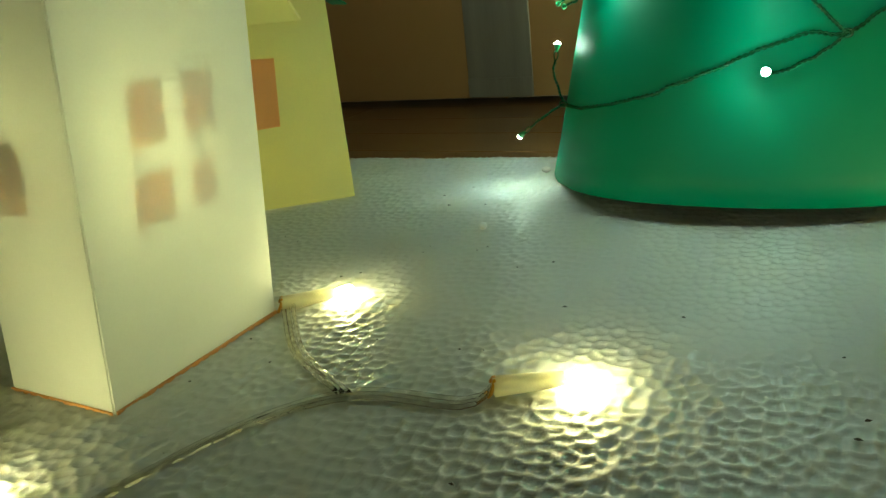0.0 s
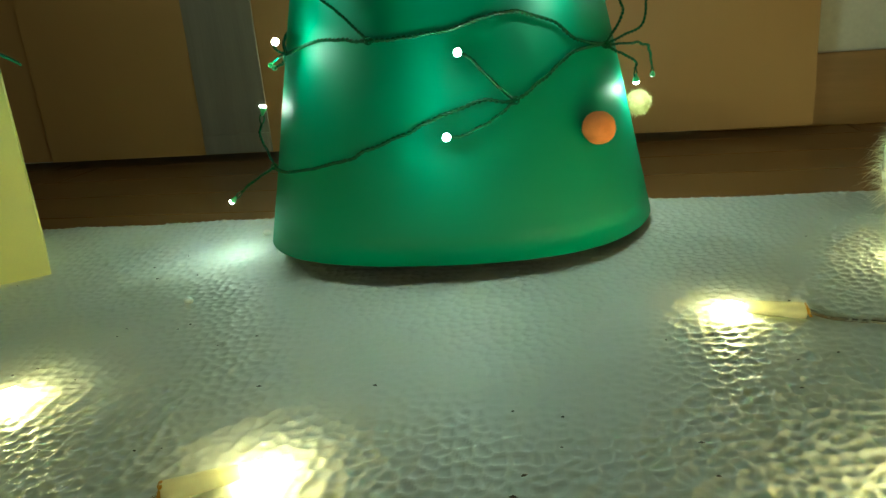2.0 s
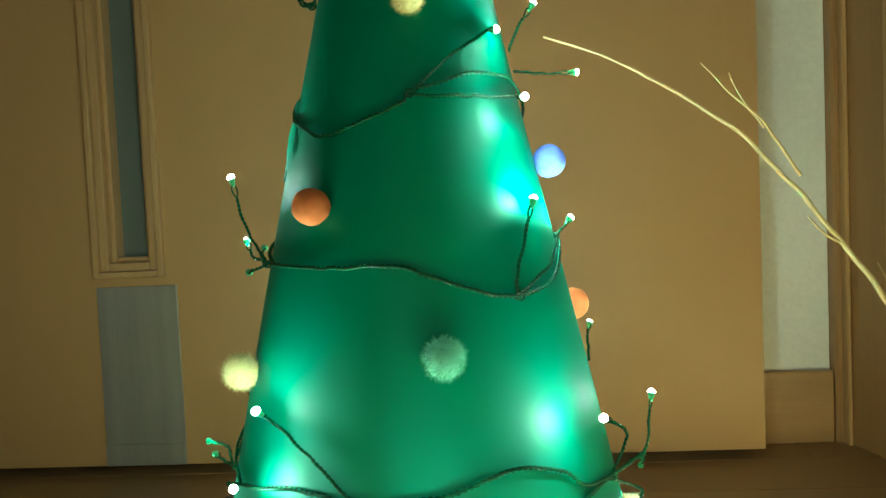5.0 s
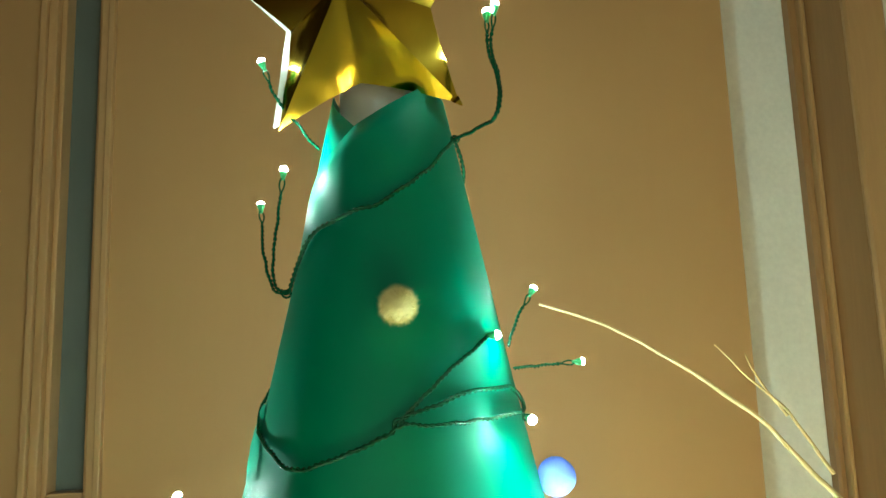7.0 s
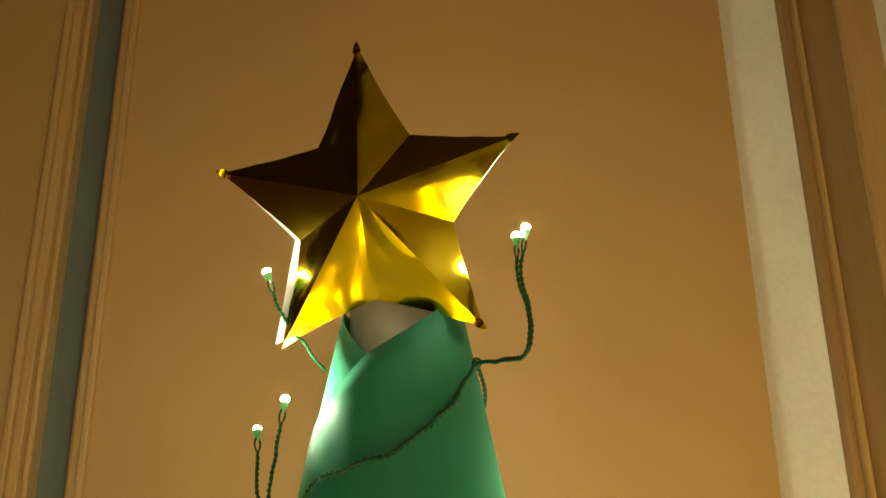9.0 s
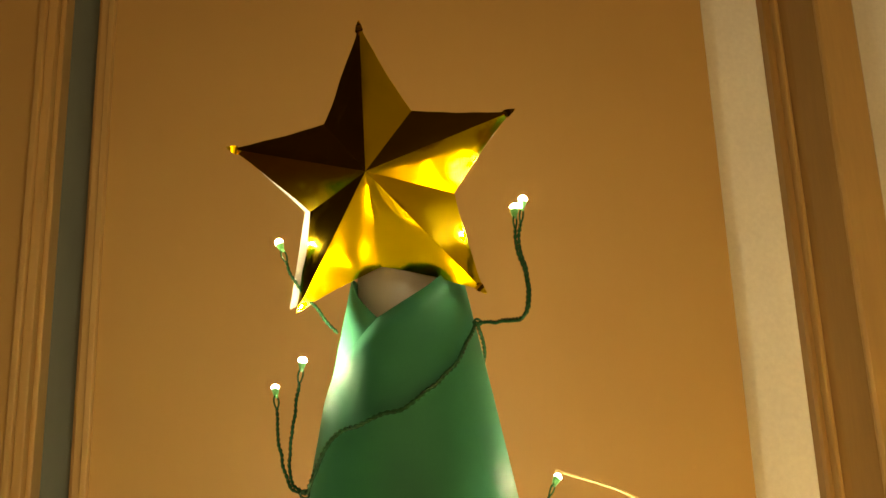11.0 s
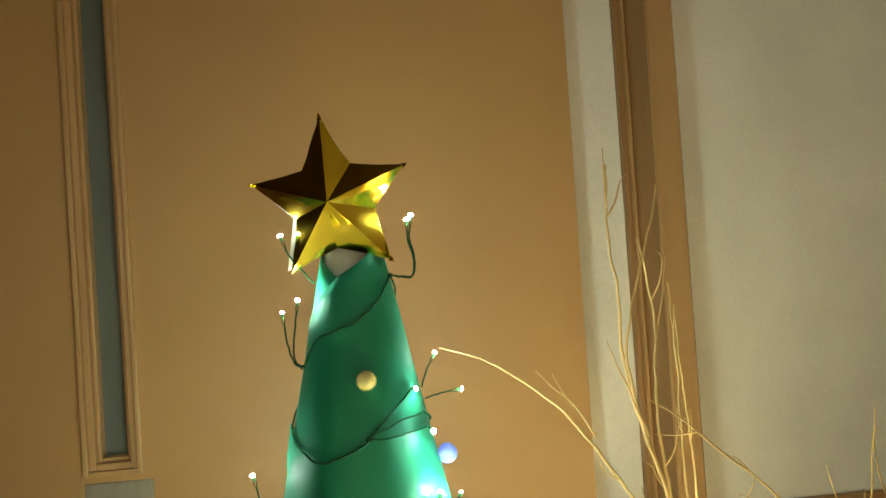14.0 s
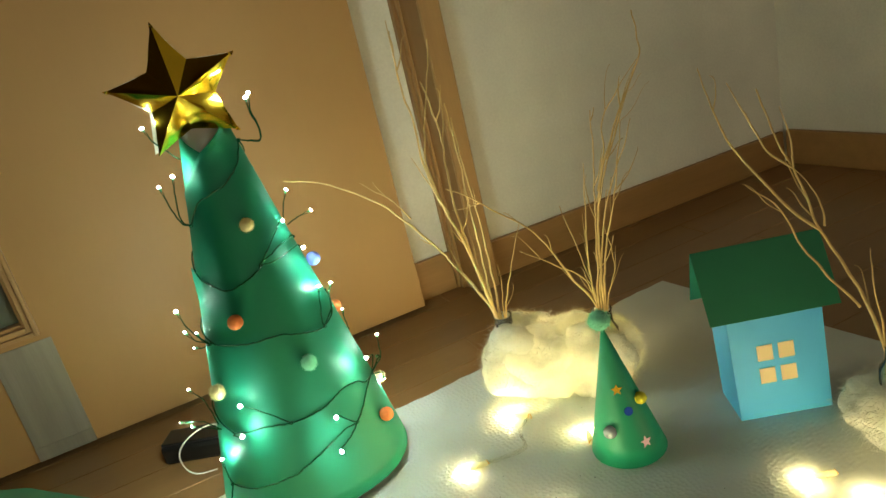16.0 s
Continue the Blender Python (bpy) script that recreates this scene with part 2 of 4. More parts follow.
# the wall behind the sliding door, seen as a strip between the leaf and the casing
wall_n = tagged(new("wall_north"), "pale grey wallpapered wall behind a sliding door", "wall", kind="structure")
wall_n.matrix_basis = DOOR_FRAME
box("wall_panel", (-2.62, 0.052, FLOOR_Z), (0.0855, 0.16, 2.4), M_WALL, wall_n)
sk = tagged(new("baseboard"), "plain brown wooden skirting board along the wall", "baseboard", kind="structure")
sk.matrix_basis = DOOR_FRAME
box("skirting_strip", (-0.10, 0.040, FLOOR_Z), (0.0845, 0.0508, 0.054), M_BASE, sk, 0.0015)


def upright(name, outline, z0, z1, mat, parent):
    """A moulding that stands upright, from its outline in plan."""
    n = len(outline)
    verts = [(x, y, z) for z in (z0, z1) for x, y in outline]
    faces = [tuple(reversed(range(n))), tuple(range(n, 2 * n))] + [(i, (i + 1) % n, n + (i + 1) % n, n + i) for i in range(n)]
    bm = bmesh.new()
    bm.from_mesh(mesh_of(name, verts, faces))
    return obj(name, from_bm(name, bm), mat, parent)


casing = tagged(new("trim"), "brown wooden casing post with grooves beside the door", "trim", kind="structure")
casing.matrix_basis = DOOR_FRAME
# back and side get the darker colour, standing in for weaker light there
upright("casing_back", [(0.0860, 0.10), (0.0860, 0.041), (0.0885, 0.0385), (0.0925, 0.0385), (0.0925, 0.10)], FLOOR_Z, 2.4, M_CASING_SHADE, casing)
upright("casing_bead", [(0.0928, 0.06), (0.0928, 0.0305), (0.0940, 0.0285), (0.0962, 0.0285), (0.0975, 0.0305), (0.0975, 0.06)], FLOOR_Z, 2.4, M_FRAME, casing)
upright("casing_side", [(0.0978, 0.06), (0.0978, 0.0325), (0.1010, 0.0225), (0.1085, -0.0120), (0.1120, -0.0120), (0.1120, 0.06)], FLOOR_Z, 2.4, M_CASING_SHADE, casing)
upright("casing_front", [(0.1088, -0.0122), (0.1088, -0.0160), (0.1110, -0.0185), (0.1445, -0.0185), (0.1475, -0.0155), (0.1475, 0.0240), (0.1123, 0.0240), (0.1123, -0.0122)], FLOOR_Z, 2.4, M_FRAME, casing)

# grey wall that runs on to the corner
TURN = -8.2
w2 = tagged(new("wall_north_east"), "grey mottled wallpapered wall in dim light", "wall", kind="structure")
w2.matrix_basis = pose(0.5072, 0.3373, FLOOR_Z, 0, 0, TURN)
box("wall_panel", (-0.047, 0, 0), (0.747, 0.12, 2.42), M_WALL, w2)
sk2 = tagged(new("baseboard_east"), "brown wooden skirting board under a grey wall", "baseboard", kind="structure")
sk2.matrix_basis = w2.matrix_basis
box("skirting_strip", (-0.019, -0.012, 0), (0.735, -0.001, 0.072), M_BASE, sk2, 0.0015)
w3 = tagged(new("wall_east"), "grey wallpapered side wall of the room", "wall", kind="structure")
box("wall_panel", (1.246, -2.6, FLOOR_Z), (1.36, 0.232, 2.4), M_WALL, w3)
sk3 = tagged(new("baseboard_side"), "brown wooden skirting board under the side wall", "baseboard", kind="structure")
box("skirting_strip", (1.233, -2.6, FLOOR_Z), (1.245, 0.216, 0.055), M_BASE, sk3, 0.0015)
# west wall is out of view, coloured dark for the foil star to reflect
w4 = tagged(new("wall_west"), "unseen wall, coloured dark so the star reflects little light", "wall", kind="structure")
box("wall_panel", (-2.3, -2.6, FLOOR_Z), (-2.2, 0.8, 2.4), M_UNSEEN, w4)
# unseen south wall; its opening is added to let the world's fill in
w5 = tagged(new("wall_south"), "unseen dark wall with an added opening that lets fill light in", "wall", kind="structure")
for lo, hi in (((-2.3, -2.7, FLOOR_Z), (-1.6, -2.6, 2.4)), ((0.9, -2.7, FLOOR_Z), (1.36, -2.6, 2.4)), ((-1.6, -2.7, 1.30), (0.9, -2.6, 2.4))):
    box("wall_panel", lo, hi, M_UNSEEN, w5)
# ceiling is out of view too, dark so the upper star facets stay dark
ceil = box("ceiling", (-2.3, -2.7, 2.4), (1.36, 0.85, 2.5), M_UNSEEN)
tagged(ceil, "unseen ceiling, coloured dark to keep the star's reflections dark", "ceiling", kind="structure")

# ---------------------------------------------------------------- sliding door
door = tagged(new("door_1"), "beech veneer sliding door with a narrow frosted slit window", "door", kind="structure")
door.matrix_basis = DOOR_FRAME
DB, DT = -0.011, 2.05          # bottom and top of the leaf
SX0, SX1, SB, ST = -0.655, -0.583, 0.180, 1.75   # slit moulding, outer
LEAF = 0.034
for lo, hi in (((-0.86, 0, DB), (SX0, LEAF, DT)), ((SX1, 0, DB), (0, LEAF, DT)),
               ((SX0, 0, DB), (SX1, LEAF, SB)), ((SX0, 0, ST), (SX1, LEAF, DT))):
    box("door_leaf", lo, hi, M_DOOR, door)
# stepped moulding round the slit
for name, a, b, y0 in (("moulding_outer", 0.0, 0.0065, -0.006), ("moulding_middle", 0.0065, 0.0150, -0.0015), ("moulding_inner", 0.0150, 0.0200, 0.006)):
    box(name, (SX0 + a, y0, SB + a), (SX0 + b, LEAF, ST - a), M_FRAME, door, 0.0012)
    box(name, (SX1 - b, y0, SB + a), (SX1 - a, LEAF, ST - a), M_FRAME, door, 0.0012)
    box(name, (SX0 + b, y0, SB + a), (SX1 - b, LEAF, SB + b), M_FRAME, door, 0.0012)
    box(name, (SX0 + b, y0, ST - b), (SX1 - b, LEAF, ST - a), M_FRAME, door, 0.0012)
box("pane", (SX0 + 0.0200, 0.022, SB + 0.0200), (SX1 - 0.0200, 0.027, ST - 0.0200), M_GLASS, door, label="dark frosted glass strip")
box("kick_panel", (-0.654, -0.0025, DB + 0.001), (-0.572, -0.0003, 0.171), M_STEEL, door, 0.0005, "grey brushed panel")
box("kick_strip", (-0.654, -0.0045, DB + 0.001), (-0.572, -0.0028, 0.012), M_STEEL, door, 0.0005)
leaf2 = tagged(new("door_2"), "beech veneer door leaf beside the sliding door", "door", kind="structure")
leaf2.matrix_basis = DOOR_FRAME
box("door_leaf", (-1.75, 0.006, DB), (-0.865, LEAF, DT), M_DOOR, leaf2)

# ---------------------------------------------------------------- foam board
def foam_board():
    x = np.concatenate([np.linspace(-0.62, -0.32, 90), np.arange(-0.319, 0.34, 0.00105), np.linspace(0.341, 0.614, 110)])
    y = np.concatenate([np.linspace(-0.92, -0.43, 120), np.arange(-0.429, 0.0, 0.00105), np.linspace(0.001, 0.04, 30)])
    X, Y = np.meshgrid(x, y)
    cell = 0.0054
    rng = np.random.RandomState(3)
    nx, ny = int(1.4 / cell), int(1.2 / cell)
    jx, jy = rng.rand(ny, nx) * 0.84 + 0.08, rng.rand(ny, nx) * 0.84 + 0.08
    tx, ty = rng.randn(ny, nx), rng.randn(ny, nx)
    hh = rng.rand(ny, nx)
    u, v = (X + 0.7) / cell, (Y + 1.0) / cell
    iu, iv = u.astype(int), v.astype(int)
    best, second, high = np.full(X.shape, 9.0), np.full(X.shape, 9.0), np.zeros(X.shape)
    slant = np.zeros(X.shape)
    for dx in (-1, 0, 1):
        for dy in (-1, 0, 1):
            a, b = np.clip(iv + dy, 0, ny - 1), np.clip(iu + dx, 0, nx - 1)
            eu, ev = u - (iu + dx + jx[a, b]), v - (iv + dy + jy[a, b])
            d = np.hypot(eu, ev)
            near = d < best
            second = np.where(near, best, np.minimum(second, d))
            high = np.where(near, hh[a, b], high)
            slant = np.where(near, eu * tx[a, b] + ev * ty[a, b], slant)
            best = np.where(near, d, best)
    gap = np.clip((second - best) / 0.42, 0, 1)
    # shallow dished cells with rounded rims between them
    Z = 0.00050 * (1 - gap) ** 1.6 + 0.00022 * (high - 0.5) * gap + 0.00026 * best ** 2 + 0.00012 * slant * gap - 0.0003
    Z *= np.clip(1.0 - (X - 0.20) * 4.0, 0.30, 1.0) * 1.45
    swell = 0.0012 * np.sin(X * 9 + 1) * np.sin(Y * 11 + 2) + 0.0042 * np.exp(-(X ** 2 + (Y + 0.03) ** 2) / 0.09 ** 2)
    # far edge runs slightly askew and is cut a little unevenly
    edge = 0.0690 - 0.0745 * X + 0.0012 * np.sin(X * 60) + 0.0008 * np.sin(X * 170)
    Yw = np.where(Y > -0.05, -0.05 + (Y + 0.05) / 0.09 * (edge + 0.05), Y)
    Zt = Z + swell + BOARD_Z
    h, w = X.shape
    top = np.stack([X, Yw, Zt], -1).reshape(-1, 3)
    ring = np.concatenate([np.arange(w), (np.arange(1, h)) * w + w - 1, (h - 1) * w + np.arange(w - 2, -1, -1), np.arange(h - 2, 0, -1) * w])
    low = top[ring].copy()
    low[:, 2] = FLOOR_Z
    k = np.arange(h * w).reshape(h, w)
    quads = np.stack([k[:-1, :-1], k[:-1, 1:], k[1:, 1:], k[1:, :-1]], -1).reshape(-1, 4)
    n = len(ring)
    s = np.arange(n)
    side = np.stack([ring[s], h * w + s, h * w + (s + 1) % n, ring[(s + 1) % n]], -1)
    verts, faces = np.concatenate([top, low]), np.concatenate([quads, side])
    me = bpy.data.meshes.new("foam_board")
    me.vertices.add(len(verts))
    me.vertices.foreach_set("co", verts.ravel())
    me.loops.add(faces.size)
    me.loops.foreach_set("vertex_index", faces.ravel().astype(np.int32))
    me.polygons.add(len(faces))
    me.polygons.foreach_set("loop_start", np.arange(0, faces.size, 4, dtype=np.int32))
    me.polygons.foreach_set("use_smooth", np.arange(len(faces)) < len(quads))
    me.update(calc_edges=True)
    return tagged(obj("foam_board", me, M_FOAM), "white beaded polystyrene foam board lying on the wooden floor", "foam board")


foam_board()

# crumbs and dark specks that lie on the board
rng = random.Random(11)
v, f = [], []
for _ in range(150):
    c = Vector((rng.uniform(-0.3, 0.3), rng.uniform(-0.40, 0.0), BOARD_Z + 0.0003))
    if c.xy.length < 0.12:
        continue
    r, a = rng.uniform(0.0003, 0.0008), rng.random() * 3.14
    b = len(v)
    for k in range(5):
        t = a + k * 1.2566
        v.append(c + Vector((math.cos(t) * r * (1.8 if k % 2 else 0.8), math.sin(t) * r, 0.0)))
    v.append(c + Vector((0, 0, r * 0.7)))
    f += [(b + k, b + (k + 1) % 5, b + 5) for k in range(5)]
tagged(obj("crumbs", mesh_of("crumbs", v, f), M_SPECK), "tiny dark dust specks on the white foam", "dust", kind="stuff")
ball = fuzz_ball(0.0024, 60, rng, 0.8)
ob = obj("foam_bead", mesh_of("foam_bead", *ball, True), M_CREAM, m=pose(-0.136, -0.084, BOARD_Z + 0.0028))
tagged(ob, "loose cream fluff ball lying on the foam board", "fluff")
ball = fuzz_ball(0.0030, 70, rng, 0.6)
ob = obj("foam_bead", mesh_of("foam_bead", *ball, True), M_WHITE, m=pose(-0.1285, 0.0305, BOARD_Z + 0.0032))
tagged(ob, "small white foam crumb lying beside the paper tree", "foam crumb")

# ---------------------------------------------------------------- big paper cone tree
CB, CT, H0 = Vector((-0.003, 0.032)), Vector((-0.002, 0.050)), 0.40
R0, R1 = 0.1175, 0.0333


def on_cone(deg, z, lift=0.0):
    """A point on the cone's surface, or lift metres off it, at an angle and a height."""
    a = radians(deg)
    c, r = CB.lerp(CT, z / H0), R0 + (R1 - R0) * z / H0 + lift
    r += 0.0009 * math.sin(2 * a + 0.5) + 0.0006 * math.sin(5 * a + z * 20)
    return Vector((c.x + r * math.cos(a), c.y + r * math.sin(a), z))


def rim_top(deg):
    d = (deg + 122 + 180) % 360 - 180
    if d < 0:
        return 0.412 + 0.022 * min(1, -d / 48) - 0.004 * max(0, (-d - 60) / 120)
    return 0.412 + 0.020 * min(1, d / 62)


def rim_low(deg):
    return 0.0025 - 0.0053 * math.sin(radians(deg)) + 0.0012 * math.sin(radians(deg * 3 + 40))


def paper_cone():
    n, rows = 160, 28
    verts, faces = [], []
    for lift in (0.0, -0.0006):
        for i in range(n):
            a = 360 * i / n
            lo, hi = rim_low(a), rim_top(a)
            for j in range(rows + 1):
                z = lo + (hi - lo) * j / rows
                verts.append(on_cone(a, z, lift))
    s, m = rows + 1, n * (rows + 1)
    for i in range(n):
        k = (i + 1) % n
        for j in range(rows):
            faces.append((i * s + j, k * s + j, k * s + j + 1, i * s + j + 1))
            faces.append((m + i * s + j, m + i * s + j + 1, m + k * s + j + 1, m + k * s + j))
        faces.append((i * s, m + i * s, m + k * s, k * s))
        faces.append((i * s + rows, k * s + rows, m + k * s + rows, m + i * s + rows))
    return mesh_of("cone", verts, faces, True)


tree = tagged(new("paper_christmas_tree"), "green paper cone tree standing on the foam board", "paper tree")
obj("cone", paper_cone(), M_GREEN, tree)
# lapped edge of the sheet, running slantwise up from the notch
def seam(a):
    return 0.412 - 0.00065 * (-122 - a) if a < -122 else rim_top(a) + 0.0003


verts, faces = [], []
for off in (0.0011, 0.0002):
    for i in range(41):
        a = -185 + 130 * i / 40
        for j in range(9):
            z = 0.345 + (seam(a) - 0.345) * j / 8
            verts.append(on_cone(a, z, 0.0002 + off * (j / 8) ** 1.5))
for i in range(40):
    for j in range(8):
        q = i * 9 + j
        faces += [(q, q + 9, q + 10, q + 1), (369 + q, 369 + q + 1, 369 + q + 10, 369 + q + 9)]
    q = i * 9 + 8
    faces.append((q, q + 9, 369 + q + 9, 369 + q))
obj("paper_lap", mesh_of("paper_lap", verts, faces, True), M_GREEN, tree)
# torn flap of paper that stands off the cone's side
verts, faces = [], []
for off in (0.0, -0.0005):
    for i in range(9):
        for j in range(13):
            u, w = i / 8, j / 12
            z = 0.252 + 0.036 * w + 0.003 * math.sin(9 * u)
            verts.append(on_cone(-186 + 24 * u + 5 * math.sin(5 * w), z, 0.0008 + off + 0.0034 * (1 - u) * w + 0.0010 * noise.noise(Vector((4 * u, 4 * w, 0)))))
for i in range(8):
    for j in range(12):
        q = i * 13 + j
        faces += [(q, q + 13, q + 14, q + 1), (117 + q, 117 + q + 1, 117 + q + 14, 117 + q + 13)]
obj("paper_flap", mesh_of("paper_flap", verts, faces, True), M_GREEN, tree)
# white paper tube that holds the star
verts, faces = [], []
for lift in (0, -0.0008):
    for i in range(48):
        a = 2 * math.pi * i / 48
        for z in (0.36, 0.40, 0.43, 0.4450):
            c = CB.lerp(CT, z / H0)
            r = 0.0215 + lift
            verts.append((c.x - 0.002 + r * math.cos(a), c.y + 0.0045 + r * math.sin(a), z))
for i in range(48):
    k = (i + 1) % 48
    for j in range(3):
        faces.append((i * 4 + j, k * 4 + j, k * 4 + j + 1, i * 4 + j + 1))
        faces.append((192 + i * 4 + j, 192 + i * 4 + j + 1, 192 + k * 4 + j + 1, 192 + k * 4 + j))
    faces.append((i * 4 + 3, k * 4 + 3, 192 + k * 4 + 3, 192 + i * 4 + 3))
obj("white_tube", mesh_of("white_tube", verts, faces, True), M_TUBE, tree, "white paper tube inside the cone")

# ---------------------------------------------------------------- gold star
STAR_C = Vector((-0.0187, 0.0284, 0.4770))
STAR_N = Vector((-0.2531, -0.9493, -0.1864)).normalized()
STAR_R = Vector((0.9663, -0.2576, 0.0)).normalized()
STAR_U = STAR_R.cross(-STAR_N).normalized()
if STAR_U.z < 0:
    STAR_U = -STAR_U
TIPS = [(-0.0032, 0.0710), (0.0646, 0.0263), (0.0478, -0.0540), (-0.0398, -0.0605), (-0.0668, 0.0178)]
DIPS = [(0.0188, 0.0300), (0.0366, -0.0090), (0.0014, -0.0408), (-0.0308, -0.0138), (-0.0222, 0.0266)]


def star_at(p, d):
    return STAR_C + STAR_R * p[0] + STAR_U * p[1] + STAR_N * d


def star_mesh():
    """Ten folded facets; each is a fine grid so that the foil can buckle a little."""
    verts, faces = [], []
    centre = star_at((0, 0.001), 0.0205)
    ring = []
    for i in range(5):
        ring += [("tip", TIPS[i]), ("dip", DIPS[i])]
    n = 14
    for i in range(10):
        (ka, a), (kb, b) = ring[i], ring[(i + 1) % 10]
        A, B = star_at(a, 0.0010 if ka == "tip" else 0.0), star_at(b, 0.0010 if kb == "tip" else 0.0)
        base = len(verts)
        nrm = (A - centre).cross(B - centre).normalized()
        for r in range(n + 1):
            for c in range(r + 1):
                s, t = r / n, (c / r if r else 0)
                q = centre.lerp(A.lerp(B, t), s)
                inner = 4 * t * (1 - t) * s
                pull = 0.10 * t * (1 - t) * s if r == n else 0
                q = q.lerp(centre, pull)
                q += nrm * (0.0011 * inner * noise.noise(q * 55) + 0.0004 * inner * s * noise.noise(q * 130) - 0.0010 * inner * (1 - s))
                verts.append(q)
        row = lambda r: base + r * (r + 1) // 2
        for r in range(n):
            for c in range(r + 1):
                faces.append((row(r) + c, row(r + 1) + c, row(r + 1) + c + 1))
                if c < r:
                    faces.append((row(r) + c, row(r + 1) + c + 1, row(r) + c + 1))
    return mesh_of("foil_front", verts, faces, True)


star = tagged(new("star_tree_topper"), "shiny gold foil five-pointed star on top of the tree", "star")
obj("foil_front", star_mesh(), M_GOLD, star)
ring = []
for i in range(5):
    ring += [TIPS[i], DIPS[i]]
SLIP = {6: -0.0030, 7: -0.0024}
bv = [star_at((p[0] * 0.965 + SLIP.get(i, 0.0) * 1.5, p[1] * 0.965), d) for d in (-0.0006, -0.0030) for i, p in enumerate(ring)]
bf = [tuple(range(10)), tuple(reversed(range(10, 20)))] + [(i, 10 + i, 10 + (i + 1) % 10, (i + 1) % 10) for i in range(10)]
obj("card_back", mesh_of("card_back", bv, bf), M_WHITE, star, "white card backing")

# foil pinched and folded over at the points
for k in (0, 1, 2, 4):
    tip, a, b = Vector(TIPS[k]), Vector(DIPS[k]), Vector(DIPS[k - 1])
    back = ((a + b) / 2 - tip).normalized()
    across = Vector((-back.y, back.x))
    v = []
    for d0 in (0.0016, 0.0024):
        for along, w, d in ((-0.0016, 0.0004, 0.0), (0.0010, 0.0014, 0.0010), (0.0028, 0.0020, 0.0004), (0.0040, 0.0018, 0.0012)):
            for sgn in (-1, 1):
                q = tip + back * along + across * w * sgn
                v.append(star_at((q.x, q.y), d0 + d + 0.0007 * sgn))
    f = []
    for r in range(3):
        q = 2 * r
        f += [(q, q + 1, q + 3, q + 2), (8 + q, 8 + q + 2, 8 + q + 3, 8 + q + 1), (q, q + 2, 8 + q + 2, 8 + q), (q + 1, 8 + q + 1, 8 + q + 3, q + 3)]
    f += [(0, 8, 9, 1), (6, 7, 15, 14)]
    obj("folded_tip", mesh_of("folded_tip", v, f), M_GOLD, star)

# ---------------------------------------------------------------- fairy lights round the tree
lights = tagged(new("fairy_lights"), "dark green twisted-wire fairy lights with cool white bulbs round the tree", "fairy lights")


def bulb_mesh(r=0.0018, length=0.0048):
    """A small clear drop: round at the tip, narrowing to its wire."""
    verts, faces, prof = [], [], []
    for i in range(9):
        a = math.pi * i / 10
        prof.append((r * math.sin(a), r * math.cos(a)))
    prof += [(r * 0.55, -r * 1.25), (r * 0.35, -(length - r))]
    for rr, z in prof:
        for k in range(10):
            t = 2 * math.pi * k / 10
            verts.append((max(rr, 1e-5) * math.cos(t), max(rr, 1e-5) * math.sin(t), z))
    for i in range(len(prof) - 1):
        for k in range(10):
            faces.append((i * 10 + k, (i + 1) * 10 + k, (i + 1) * 10 + (k + 1) % 10, i * 10 + (k + 1) % 10))
    me = mesh_of("bulb", verts, faces, True)
    return me


BULB = bulb_mesh()
BULB.materials.append(M_LED)
collar_v, collar_f = [], []
tube_data([Vector((0, 0, 0.0)), Vector((0, 0, -0.0016)), Vector((0, 0, -0.0030)), Vector((0, 0, -0.0046))], [0.00195, 0.0017, 0.0012, 0.0008], 8, collar_v, collar_f)
COLLAR = mesh_of("bulb_neck", collar_v, collar_f, True)
M_NECK = material("green_tape", (0.05, 0.36, 0.13), 0.4, vary=0.2, scale=300)
COLLAR.materials.append(M_NECK)


def bulb(at, back):
    """A bulb at a point, its wire leaving towards back."""
    d = (Vector(at) - Vector(back)).normalized()
    m = Matrix.Translation(at) @ d.to_track_quat("Z", "Y").to_matrix().to_4x4()
    b = obj("bulb", BULB, None, lights, m=m)
    obj("neck", COLLAR, None, b)


def round_cone(pairs, lift=0.0016):
    """Points along the cone's surface, close enough together for the wire to stay outside the paper."""
    out = []
    for (a0, z0), (a1, z1) in zip(pairs, pairs[1:]):
        n = max(1, int(abs(a1 - a0) / 12))
        out += [on_cone(a0 + (a1 - a0) * k / n, z0 + (z1 - z0) * k / n, lift) for k in range(n)]
    return out + [on_cone(*pairs[-1], lift)]


# main runs as angle and height on the cone
RUN_1 = [(-166, 0.046), (-141, 0.0508), (-119, 0.0587), (-106, 0.068), (-93, 0.0765), (-80, 0.084), (-70, 0.0825), (-60, 0.0906), (-47, 0.1008), (-28, 0.1026)]
RUN_2 = [(-153, 0.1105), (-129, 0.1169), (-111, 0.1152), (-97, 0.1154), (-84, 0.1182), (-69, 0.1231), (-54, 0.1174), (-44, 0.1068), (-28, 0.102)]
RUN_3 = [(-158, 0.2095), (-118, 0.2085), (-100, 0.2084), (-85, 0.2023), (-71, 0.1955), (-57, 0.1921), (-39, 0.1964), (-23, 0.208), (-22, 0.2184)]
RUN_4 = [(-164, 0.2793), (-147, 0.2735), (-131, 0.2676), (-114, 0.2719), (-96, 0.2802), (-92, 0.2847), (-75, 0.2903), (-61, 0.2945), (-33, 0.2951)]
RUN_5 = [(-170, 0.3385), (-145, 0.3621), (-127, 0.3675), (-98, 0.3750), (-75, 0.3855), (-44, 0.4020), (-20, 0.4110)]


